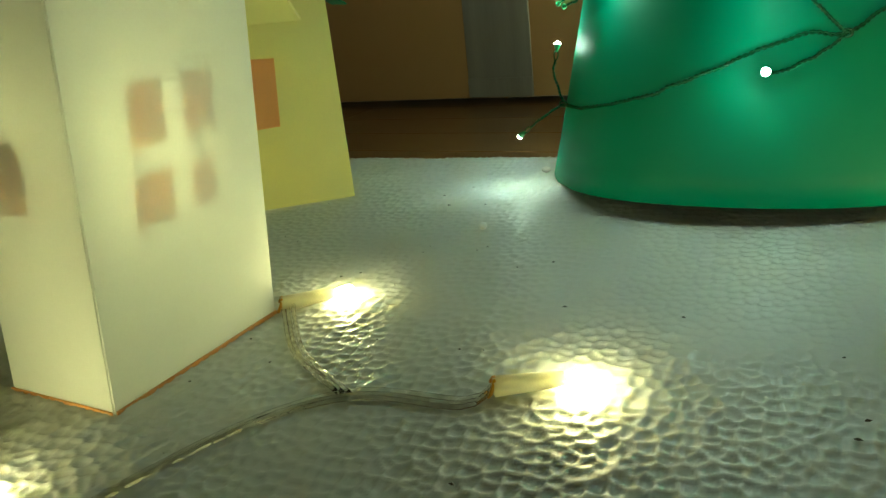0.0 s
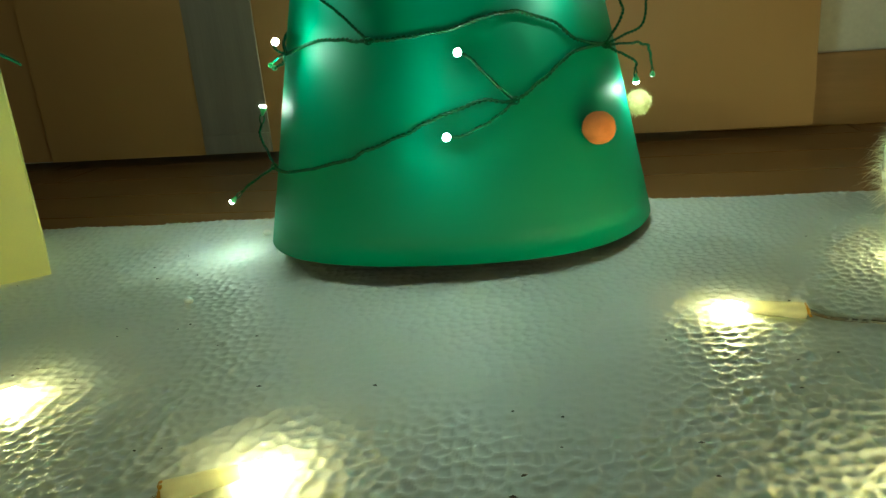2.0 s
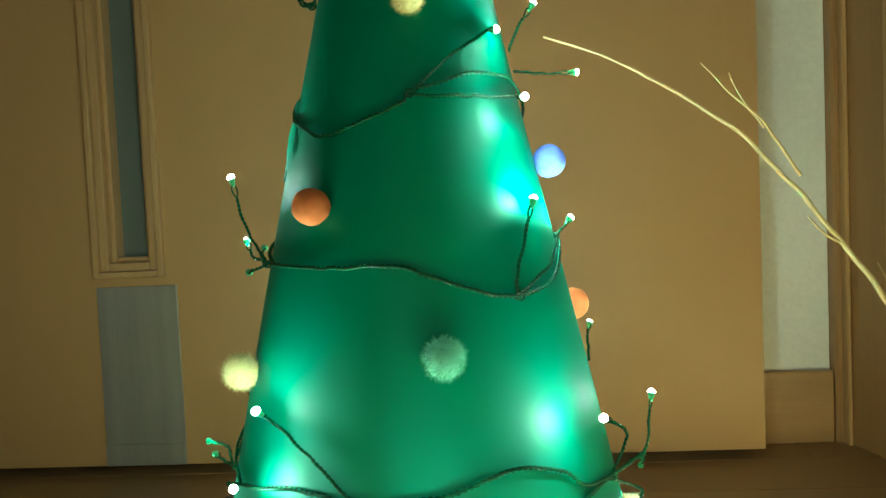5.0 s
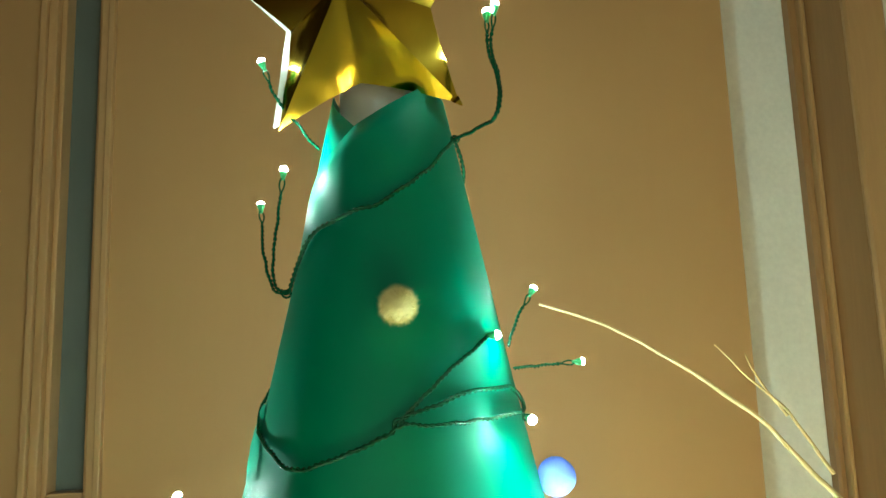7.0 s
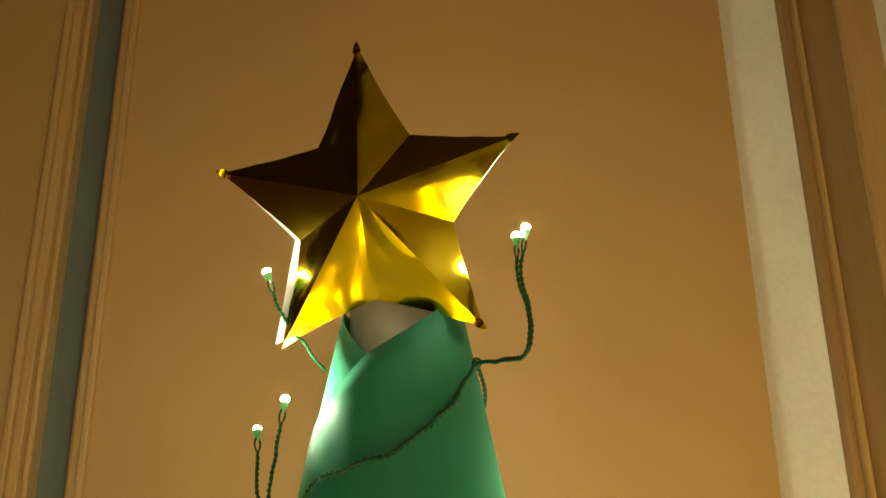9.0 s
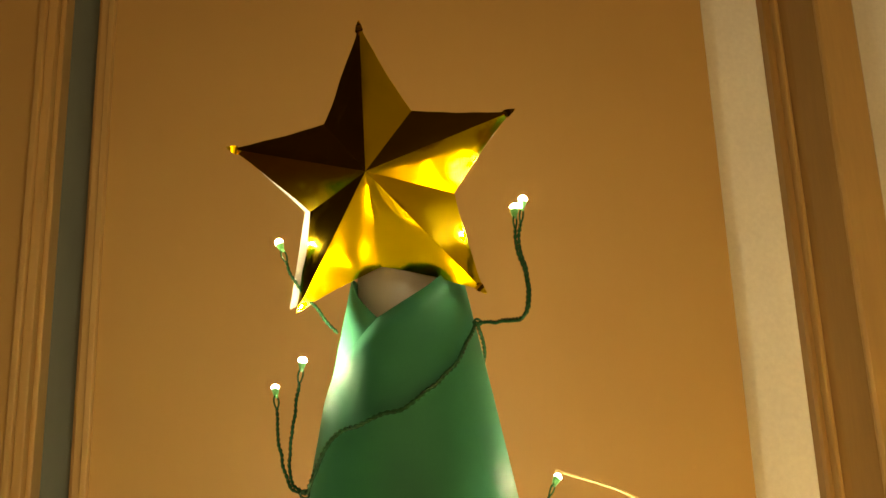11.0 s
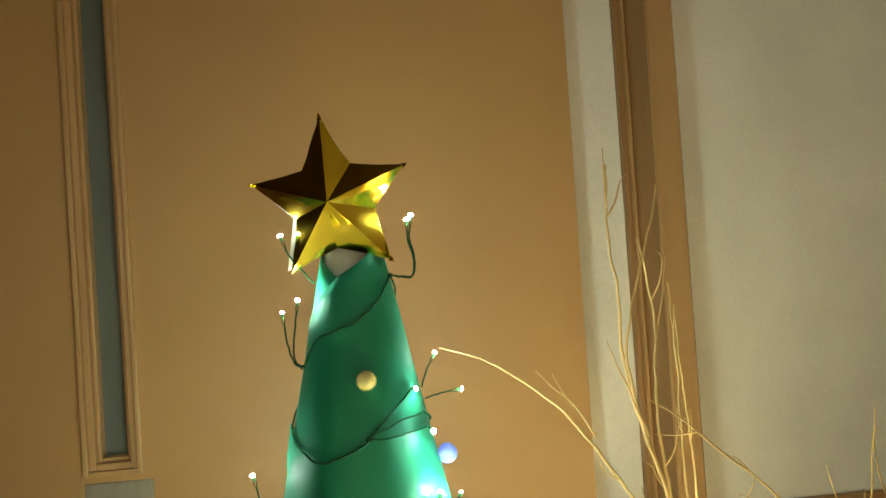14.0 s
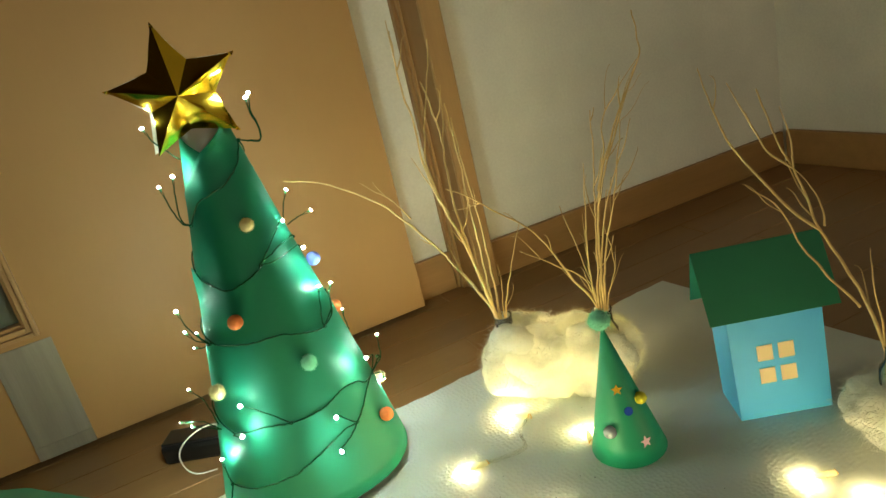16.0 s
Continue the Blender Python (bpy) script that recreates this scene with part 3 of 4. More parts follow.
def behind(a, b):
    """The part of the wire that goes round the back from the end of one run to the start of the next."""
    (a0, z0), (a1, z1) = a, b
    return [(a0 + (a1 - 360 - a0) * k / 6, z0 + (z1 - z0) * k / 6) for k in range(7)]


for run in (RUN_1, RUN_2, RUN_3, RUN_4, RUN_5):
    twisted("wire", round_cone(run), M_WIRE, lights, 2, 0.00058, 0.00055, 0.0009, 1100.0)
for lo, hi in ((RUN_2, RUN_3), (RUN_3, RUN_4), (RUN_4, RUN_5)):
    twisted("wire", round_cone(behind(lo[0], hi[-1])), M_WIRE, lights, 2, 0.00058, 0.00055, 0.0009, 1100.0)


def knot(deg, z):
    c = on_cone(deg, z, 0.0022)
    pts = [c + Vector((math.cos(t) * 0.0019, 0.0006 * math.sin(2 * t), math.sin(t) * 0.0016)) for t in (k * 0.7 for k in range(16))]
    v, f = [], []
    tube_data(smooth_path(pts, 0.0008), 0.00055, 5, v, f)
    obj("knot", mesh_of("knot", v, f, True), M_WIRE, lights)


for deg, z in ((-70, 0.0825), (-28, 0.102), (-111, 0.1152), (-57, 0.1921), (-92, 0.2842), (-20, 0.411), (-166, 0.046), (-166, 0.209), (-170, 0.3385)):
    knot(deg, z)


def spur(points):
    """A side wire with a bulb at its end; points may be (angle, height) on the cone or places.
    The two strands part in a small loop before they enter the bulb."""
    pts = [on_cone(p[0], p[1], 0.0016) if len(p) == 2 else Vector(p) for p in points]
    tip = pts[-1]
    d = (tip - pts[-2]).normalized()
    side = d.orthogonal().normalized()
    fork = tip - d * min(0.0105, 0.6 * (tip - pts[-2]).length)
    wire = twisted("spur", pts[:-1] + [fork], M_WIRE, lights, 2)
    v, f = [], []
    for sgn in (-1, 1):
        mid = fork.lerp(tip, 0.45) + side * 0.0015 * sgn
        tube_data(smooth_path([fork, fork.lerp(tip, 0.2) + side * 0.0011 * sgn, mid, tip - d * 0.0035 + side * 0.0005 * sgn], 0.0008), 0.00045, 5, v, f)
    obj("wire_loop", mesh_of("wire_loop", v, f, True), M_WIRE, wire)
    bulb(tip, pts[-2])


spur([(-70, 0.0825), (-77, 0.0743), (-85, 0.0690), on_cone(-88, 0.0690, 0.005), on_cone(-89, 0.0705, 0.013)])
spur([(-70, 0.0825), on_cone(-76, 0.0916, 0.006), on_cone(-81, 0.1025, 0.006), on_cone(-84, 0.1065, 0.006), on_cone(-85, 0.1075, 0.014)])
spur([(-166, 0.046), (-0.112, -0.004, 0.066), (-0.111, 0.006, 0.081)])
spur([(-166, 0.046), (-0.118, -0.012, 0.042), (-0.134, -0.006, 0.030)])
spur([(-111, 0.1152), on_cone(-123, 0.131, 0.003), on_cone(-131, 0.1386, 0.004), on_cone(-139, 0.1460, 0.008), (-0.0770, -0.0271, 0.1487)])
spur([(-153, 0.1105), (-0.093, -0.016, 0.114), (-0.087, -0.034, 0.118)])
spur([(-170, 0.1090), (-0.104, 0.040, 0.104), (-0.121, 0.077, 0.099)])
spur([(-28, 0.102), (0.094, 0.000, 0.118), (0.084, -0.020, 0.130), (0.0722, -0.0368, 0.1388)])
spur([(-28, 0.102), (0.104, 0.004, 0.110), (0.108, 0.008, 0.123), (0.1116, 0.0129, 0.1355)])
spur([(-28, 0.102), (0.112, 0.030, 0.098), (0.122, 0.060, 0.084), (0.126, 0.075, 0.076)])
spur([(-28, 0.102), (0.100, 0.000, 0.092), (0.1023, 0.0067, 0.0802)])
spur([(-170, 0.1090), (-0.110, 0.060, 0.108), (-0.130, 0.100, 0.100)])
spur([(-175, 0.1120), (-0.098, 0.075, 0.124), (-0.107, 0.108, 0.131)])
spur([(-5, 0.150), (0.090, 0.050, 0.160), (0.094, 0.060, 0.165)])
spur([(-57, 0.1921), on_cone(-57, 0.2007, 0.003), on_cone(-52, 0.2196, 0.006), on_cone(-47, 0.2350, 0.009)])
spur([(-57, 0.1921), on_cone(-45, 0.2042, 0.007), (0.064, 0.000, 0.218), (0.072, 0.009, 0.225)])
spur([(-166, 0.2090), (-0.087, 0.042, 0.212), (-0.093, 0.057, 0.220)])
spur([(-166, 0.2090), (-0.090, 0.040, 0.228), (-0.096, 0.041, 0.253)])
spur([(-92, 0.2840), on_cone(-71, 0.3026, 0.003), on_cone(-46, 0.3165, 0.004), (0.0385, 0.006, 0.3165)])
spur([(-92, 0.2840), on_cone(-73, 0.2825, 0.003), on_cone(-40, 0.2845, 0.005), (0.049, -0.006, 0.2825)])
spur([(-12, 0.3120), (0.056, 0.040, 0.326), (0.065, 0.045, 0.339)])
spur([(-10, 0.3020), (0.072, 0.050, 0.303), (0.089, 0.053, 0.304)])
spur([(-170, 0.3385), (-0.057, 0.045, 0.342), (-0.061, 0.050, 0.358), (-0.064, 0.060, 0.384)])
spur([(-170, 0.3385), (-0.0565, 0.045, 0.346), (-0.054, 0.042, 0.374), (-0.051, 0.036, 0.395)])
spur([(-20, 0.4110), (0.040, 0.002, 0.409), (0.0425, 0.000, 0.423), (0.039, 0.000, 0.440), (0.0385, -0.002, 0.4555)])
spur([(-20, 0.4110), (0.041, 0.002, 0.410), (0.0435, 0.001, 0.424), (0.0405, 0.001, 0.441), (0.0425, -0.002, 0.4590)])
spur([(-175, 0.4080), (-0.045, 0.046, 0.419), (-0.056, 0.045, 0.434), (-0.062, 0.044, 0.4500)])

spur([(-166, 0.2090), on_cone(-176, 0.2130, 0.006), on_cone(174, 0.2160, 0.008)])
spur([(-166, 0.2090), on_cone(-172, 0.2060, 0.008), on_cone(179, 0.2040, 0.012)])

# ---------------------------------------------------------------- felt balls
rng = random.Random(5)


def pompom(at, colour, r, label, fibres=1500, hair=0.36, squash=1.0):
    v, f = fuzz_ball(r, fibres, rng, squash, 0.06, hair)
    ob = obj("pompom", mesh_of("pompom", v, f, True), POM[colour], m=Matrix.Translation(at))
    return tagged(ob, label, "pompom", "felt balls on the tree")


pompom(on_cone(-46, 0.0640, 0.0075), "orange", 0.0085, "orange felt ball glued to the paper tree", 120, 0.08)
pompom(on_cone(-129.5, 0.2356, 0.0070), "orange", 0.0085, "orange felt ball glued to the paper tree", 120, 0.08)
pompom(on_cone(9, 0.1775, 0.0070), "orange", 0.0085, "orange felt ball glued to the paper tree", 120, 0.08)
pompom(on_cone(-86, 0.1710, 0.0070), "mint", 0.0082, "fluffy mint green ball glued to the paper tree")
pompom(on_cone(-160, 0.1590, 0.0070), "cream", 0.0082, "fluffy cream ball glued to the paper tree")
pompom(on_cone(-91, 0.3290, 0.0060), "cream", 0.0070, "fluffy cream ball glued to the paper tree")
pompom(on_cone(5, 0.0630, 0.0085), "cream", 0.0075, "fluffy pale yellow ball glued to the paper tree")
pompom(on_cone(-12, 0.2548, 0.0075), "blue", 0.0085, "blue felt ball glued to the paper tree", 100, 0.06)

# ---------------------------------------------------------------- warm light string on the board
string = tagged(new("light_string"), "clear-wired light string with warm white bulbs on the foam, some added unseen", "light string")
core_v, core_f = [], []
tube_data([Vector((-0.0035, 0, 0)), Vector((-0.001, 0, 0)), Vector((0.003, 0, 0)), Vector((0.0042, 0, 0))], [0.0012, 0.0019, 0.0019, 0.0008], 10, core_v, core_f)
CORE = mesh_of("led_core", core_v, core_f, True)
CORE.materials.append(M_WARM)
lens_v, lens_f = [], []
tube_data([Vector((x, 0, 0)) for x in (-0.0275, -0.0270, -0.020, -0.010, -0.0045)], [0.0023, 0.0035, 0.0033, 0.0029, 0.0023], 12, lens_v, lens_f)
LENS = mesh_of("bulb_socket", lens_v, lens_f, True)
LENS.materials.append(M_AMBER)


ring_v, ring_f = [], []
tube_data([Vector((-0.028 + 0.0015 * math.sin(k * 0.7), 0.0030 * math.cos(k * 0.7), 0.0030 * math.sin(k * 0.7))) for k in range(8)], 0.0007, 6, ring_v, ring_f)
RING = mesh_of("ring", ring_v, ring_f, True)
RING.materials.append(M_RING)


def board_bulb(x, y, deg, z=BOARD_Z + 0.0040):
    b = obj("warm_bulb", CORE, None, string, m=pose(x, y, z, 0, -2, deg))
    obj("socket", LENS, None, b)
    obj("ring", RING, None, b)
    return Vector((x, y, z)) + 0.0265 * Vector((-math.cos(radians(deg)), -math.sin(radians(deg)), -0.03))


# unseen fill bulbs added behind and in cotton, near camera, inside yellow house
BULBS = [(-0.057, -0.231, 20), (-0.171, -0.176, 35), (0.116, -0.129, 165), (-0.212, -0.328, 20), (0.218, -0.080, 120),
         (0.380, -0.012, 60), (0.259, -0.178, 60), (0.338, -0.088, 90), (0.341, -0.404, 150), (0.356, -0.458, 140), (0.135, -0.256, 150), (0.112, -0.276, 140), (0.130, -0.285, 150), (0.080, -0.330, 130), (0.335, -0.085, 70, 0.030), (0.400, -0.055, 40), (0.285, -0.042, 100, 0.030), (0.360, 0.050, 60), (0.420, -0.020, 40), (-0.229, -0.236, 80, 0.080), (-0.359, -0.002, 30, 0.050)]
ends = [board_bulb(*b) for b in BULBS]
zc = BOARD_Z + 0.0012
for s in (0.0, 0.0022, 0.0050):
    tube("cable", [ends[0] + Vector((0, s, 0)), (-0.090, -0.251 + s, zc), (-0.125, -0.252 + s, zc), (-0.150, -0.270 + s, zc), (-0.170, -0.305 + s, zc), (-0.19, -0.36 + s, zc)], 0.0009, M_CLEAR, string)
    tube("cable", [ends[1] + Vector((s, 0, 0)), (-0.187 + s, -0.200, zc), (-0.165 + s, -0.228, zc), (-0.135 + s, -0.250, zc)], 0.0009, M_CLEAR, string)
    tube("cable", [ends[2] + Vector((0, s, 0)), (0.155, -0.142 + s, zc), (0.190, -0.148 + s, zc), (0.205, -0.120 + s, zc), ends[4]], 0.0009, M_CLEAR, string)

# ---------------------------------------------------------------- paper houses
def panel(name, corners, mat, parent, thick=0.0008, label=""):
    """A sheet of card with a thickness, from its corners in order."""
    c = [Vector(q) for q in corners]
    nrm = (c[1] - c[0]).cross(c[2] - c[0]).normalized() * thick
    n = len(c)
    verts = [q + nrm / 2 for q in c] + [q - nrm / 2 for q in c]
    faces = [tuple(range(n)), tuple(reversed(range(n, 2 * n)))] + [(i, n + i, n + (i + 1) % n, (i + 1) % n) for i in range(n)]
    return obj(name, mesh_of(name, verts, faces), mat, parent, label)


def gable_house(name, label, origin, turn, w, d, h, ridge, wall, roof, over, lean=0.0, end_gable=True, side=None):
    """A folded card house: front towards its own -y, width along x. end_gable: the ridge runs front to back."""
    ho = tagged(new(name), label, "paper house")
    ho.matrix_basis = pose(*origin, 0, 0, turn)
    l = lean
    P = lambda x, y, z: (x + l * (0.5 - x / w) * z, y, z)
    if end_gable:
        for n, y in (("front_wall", 0), ("back_wall", d)):
            panel(n, [P(0, y, 0), P(w, y, 0), P(w, y, h), P(w / 2, y, ridge), P(0, y, h)], wall, ho)
        for x in (0, w):
            panel("side_wall", [P(x, 0.0006, 0), P(x, d - 0.0006, 0), P(x, d - 0.0006, h), P(x, 0.0006, h)], wall, ho)
        k = (ridge - h) / (w / 2)
        for sgn, x in ((-1, 0), (1, w)):
            o, o2 = (side or over) if sgn < 0 else over, side or over
            panel("roof_slope", [(w / 2, -o2, ridge + 0.001), (x + sgn * o, -o2, h - k * o + 0.001), (x + sgn * o, d + o2, h - k * o + 0.001), (w / 2, d + o2, ridge + 0.001)], roof, ho, 0.001)
    else:
        for n, y in (("front_wall", 0), ("back_wall", d)):
            panel(n, [P(0, y, 0), P(w, y, 0), P(w, y, h), P(0, y, h)], wall, ho)
        for x in (0, w):
            panel("side_wall", [P(x, 0.0006, 0), P(x, d - 0.0006, 0), P(x, d - 0.0006, h), P(x, d / 2, ridge), P(x, 0.0006, h)], wall, ho)
        k = (ridge - h) / (d / 2)
        for sgn, y in ((-1, 0), (1, d)):
            panel("roof_slope", [(-(side or over), d / 2, ridge + 0.001), (-(side or over), y + sgn * over, h - k * over + 0.001), (w + (side or over), y + sgn * over, h - k * over + 0.001), (w + (side or over), d / 2, ridge + 0.001)], roof, ho, 0.001)
    return ho


def shear(ho, lx, ly):
    """Leans a whole house by so much for each metre of height."""
    for ch in ho.children:
        for q in ch.data.vertices:
            q.co.x += lx * q.co.z
            q.co.y += ly * q.co.z


def window_patch(ho, corners, mat):
    panel("window_patch", corners, mat, ho, 0.0005)


# tall white house
white = gable_house("white_paper_house", "tall cream-white paper house with orange paper windows", (-0.206, -0.277, BOARD_Z), 83.0, 0.083, 0.056, 0.152, 0.199, M_CREAM, M_YELLOW, 0.031, 0.0, True, 0.002)
# window patches glued to the inside of the thin paper, so that they show through it
for x0, z0, x1, z1 in ((0.0225, 0.0840, 0.0375, 0.1065), (0.0465, 0.0845, 0.0605, 0.1065), (0.0205, 0.0570, 0.0375, 0.0760), (0.0465, 0.0580, 0.0575, 0.0750)):
    window_patch(white, [(x0, 0.0009, z0), (x1, 0.0009, z0 + 0.0015), (x1, 0.0009, z1), (x0, 0.0009, z1 - 0.001)], M_INNER)
window_patch(white, [(0.0009, 0.026, 0.068), (0.0009, 0.040, 0.068), (0.0009, 0.040, 0.092), (0.0009, 0.026, 0.092)], M_INNER)
# coloured line along the foot of the walls
for c in ([(0, -0.0011, 0), (0.083, -0.0011, 0), (0.083, -0.0011, 0.0016), (0, -0.0011, 0.0016)], [(-0.0011, 0, 0), (-0.0011, 0.056, 0), (-0.0011, 0.056, 0.0016), (-0.0011, 0, 0.0016)]):
    panel("foot_strip", c, M_ORANGE, white, 0.0006)
shear(white, 0.081, -0.053)

yellow = gable_house("yellow_paper_house", "pale yellow paper house with a dark green roof", (-0.3896, -0.1116, BOARD_Z), 33.0, 0.170, 0.100, 0.128, 0.188, M_YELLOW, M_ROOF, 0.012)
window_patch(yellow, [(0.1140, -0.0012, 0.052), (0.1305, -0.0012, 0.0525), (0.1340, -0.0012, 0.094), (0.1185, -0.0012, 0.095)], M_ORANGE)

blue = gable_house("blue_paper_house", "sky-blue paper house with a green folded roof", (0.381, -0.300, BOARD_Z), -33.5, 0.099, 0.0614, 0.137, 0.199, M_BLUE, M_ROOF, 0.005, end_gable=False, side=0.018)
for i in range(2):
    for j in range(2):
        x, z = 0.0265 + 0.0225 * i, 0.045 + 0.0285 * j
        window_patch(blue, [(x, -0.0012, z), (x + 0.0165, -0.0012, z), (x + 0.0165, -0.0012, z + 0.019), (x, -0.0012, z + 0.019)], M_PEACH)

shear(blue, -0.053, -0.010)

# ---------------------------------------------------------------- small cone tree
small = tagged(new("small_paper_tree"), "small green paper cone tree with stickers and a mint ball", "paper tree")
SC, SA, SR = Vector((0.272, -0.234, BOARD_Z)), Vector((0.264, -0.230, 0.150)), 0.041
verts, faces = [], []
for off in (0, 0.0006):
    for i in range(64):
        a = 2 * math.pi * i / 64
        for j in range(8):
            s = j / 7
            q = SC.lerp(SA, s)
            r = (SR - off) * (1 - s) + 0.0008
            verts.append((q.x + r * math.cos(a), q.y + r * math.sin(a), q.z))
for i in range(64):
    k = (i + 1) % 64
    for j in range(7):
        faces += [(i * 8 + j, k * 8 + j, k * 8 + j + 1, i * 8 + j + 1), (512 + i * 8 + j, 512 + i * 8 + j + 1, 512 + k * 8 + j + 1, 512 + k * 8 + j)]
    faces.append((i * 8, 512 + i * 8, 512 + k * 8, k * 8))
obj("cone", mesh_of("cone", verts, faces, True), M_GREEN, small)


def on_small(deg, s, lift=0.0):
    q, r, a = SC.lerp(SA, s), SR * (1 - s) + lift, radians(deg)
    return Vector((q.x + r * math.cos(a), q.y + r * math.sin(a), q.z))


def sticker(deg, s, r, pts, mat, label, inner=0.45):
    c = on_small(deg, s, 0.0012)
    out = Vector((math.cos(radians(deg)), math.sin(radians(deg)), 0.28)).normalized()
    side = Vector((0, 0, 1)).cross(out).normalized()
    up = out.cross(side)
    ring = []
    n = pts * 2
    for k in range(n):
        a, rr = 2 * math.pi * k / n + math.pi / 2, r if k % 2 == 0 else r * inner
        ring.append(c + (side * math.cos(a) + up * math.sin(a)) * rr)
    verts = [q + out * 0.0006 for q in ring] + [q - out * 0.0006 for q in ring]
    faces = [tuple(range(n)), tuple(reversed(range(n, 2 * n)))] + [(i, n + i, n + (i + 1) % n, (i + 1) % n) for i in range(n)]
    obj("sticker", mesh_of("sticker", verts, faces), mat, small, label)


sticker(-128, 0.56, 0.0065, 5, M_GOLD, "gold star sticker")
sticker(-112, 0.40, 0.0050, 8, M_SEQUIN, "round blue sequin", 0.95)
sticker(-98, 0.16, 0.0068, 5, M_STICK, "pink star sticker")
for deg, s, col, r in ((-158, 0.27, "grey", 0.0070), (-70, 0.45, "lime", 0.0068)):
    v, f = fuzz_ball(r, 120, rng, 1, 0.06, 0.12)
    obj("felt_ball", mesh_of("felt_ball", v, f, True), POM[col], small, m=Matrix.Translation(on_small(deg, s, r * 0.6)))
v, f = fuzz_ball(0.0115, 900, rng, 0.9, 0.08, 0.40)
obj("top_ball", mesh_of("top_ball", v, f, True), POM["mint"], small, "mint felt ball on the tip", Matrix.Translation(SA + Vector((-0.002, 0, 0.008))))

# ---------------------------------------------------------------- cotton and twigs
def cotton(name, at, size, seed, label, fibres=11000):
    r2 = random.Random(seed)
    bm = bmesh.new()
    bmesh.ops.create_icosphere(bm, subdivisions=5, radius=1.0)
    o = Vector((seed * 3.1, seed * 1.7, seed * 0.9))
    for v in bm.verts:
        d = v.co.copy()
        k = 1 + 0.28 * noise.noise(d * 1.4 + o) + 0.10 * noise.noise(d * 2.6 + o) + 0.03 * noise.noise(d * 6 + o) + 0.022 * noise.noise(d * 13 + o) + 0.012 * noise.noise(d * 30 + o)
        v.co = Vector((d.x * size[0] * k, d.y * size[1] * k, max(d.z * size[2] * k, -size[2] * 0.82)))
    me = from_bm(name, bm, True)
    verts, faces = [v.co.copy() for v in me.vertices], [tuple(p.vertices) for p in me.polygons]
    count = len(verts)
    for _ in range(fibres):
        q = verts[r2.randrange(count)]
        d = (q.normalized() + Vector((r2.gauss(0, 0.7), r2.gauss(0, 0.7), r2.gauss(0, 0.7)))).normalized()
        ln = 0.002 + 0.014 * r2.random() ** 2.2
        s = d.orthogonal().normalized() * 0.00014
        mid = q + d * ln * 0.5 + Vector((r2.gauss(0, 1), r2.gauss(0, 1), r2.gauss(0, 1))) * 0.0008
        b = len(verts)
        verts += [q - s, q + s, mid - s * 0.7, mid + s * 0.7, q + d * ln + Vector((0, 0, -0.2 * ln))]
        faces += [(b, b + 1, b + 3, b + 2), (b + 2, b + 3, b + 4)]
    bpy.data.meshes.remove(me)
    ob = obj(name, mesh_of(name, verts, faces, True), M_COTTON, m=Matrix.Translation(at))
    return tagged(ob, label, "cotton wool")


cotton("cotton_wool", (0.290, -0.036, BOARD_Z + 0.041), (0.064, 0.054, 0.053), 1, "fluffy white cotton wool wrapped round a jar of twigs")
cotton("cotton_wool", (0.352, -0.112, BOARD_Z + 0.037), (0.056, 0.050, 0.047), 2, "fluffy white cotton wool wrapped round a jar of twigs")
cotton("cotton_wool", (0.316, -0.072, BOARD_Z + 0.041), (0.070, 0.054, 0.053), 6, "fluffy white cotton wool heaped between two jars")
cotton("cotton_wool", (0.464, -0.427, BOARD_Z + 0.029), (0.048, 0.050, 0.036), 3, "fluffy white cotton wool wrapped round a jar of twigs")
M_JAR = clear("clear_jar", (0.9, 0.93, 0.88), 0.05)
for x, y in ((0.274, -0.024), (0.357, -0.124), (0.458, -0.428)):
    v, f, prof = [], [], [(0.016, 0.0), (0.017, 0.004), (0.017, 0.066), (0.012, 0.074), (0.012, 0.088), (0.013, 0.0895), (0.011, 0.0895), (0.0105, 0.074), (0.0155, 0.064), (0.0155, 0.004)]
    for r, z in prof:
        for k in range(28):
            a = 2 * math.pi * k / 28
            v.append((r * math.cos(a), r * math.sin(a), z * 1.16))
    for i in range(len(prof) - 1):
        for k in range(28):
            f.append((i * 28 + k, i * 28 + (k + 1) % 28, (i + 1) * 28 + (k + 1) % 28, (i + 1) * 28 + k))
    f.append(tuple(reversed(range(28))))
    f.append(tuple(range(9 * 28, 10 * 28)))
    tagged(obj("glass_jar", mesh_of("glass_jar", v, f, True), M_JAR, m=pose(x, y, BOARD_Z)), "small clear glass jar that holds dry twigs", "jar", "jars of twigs")


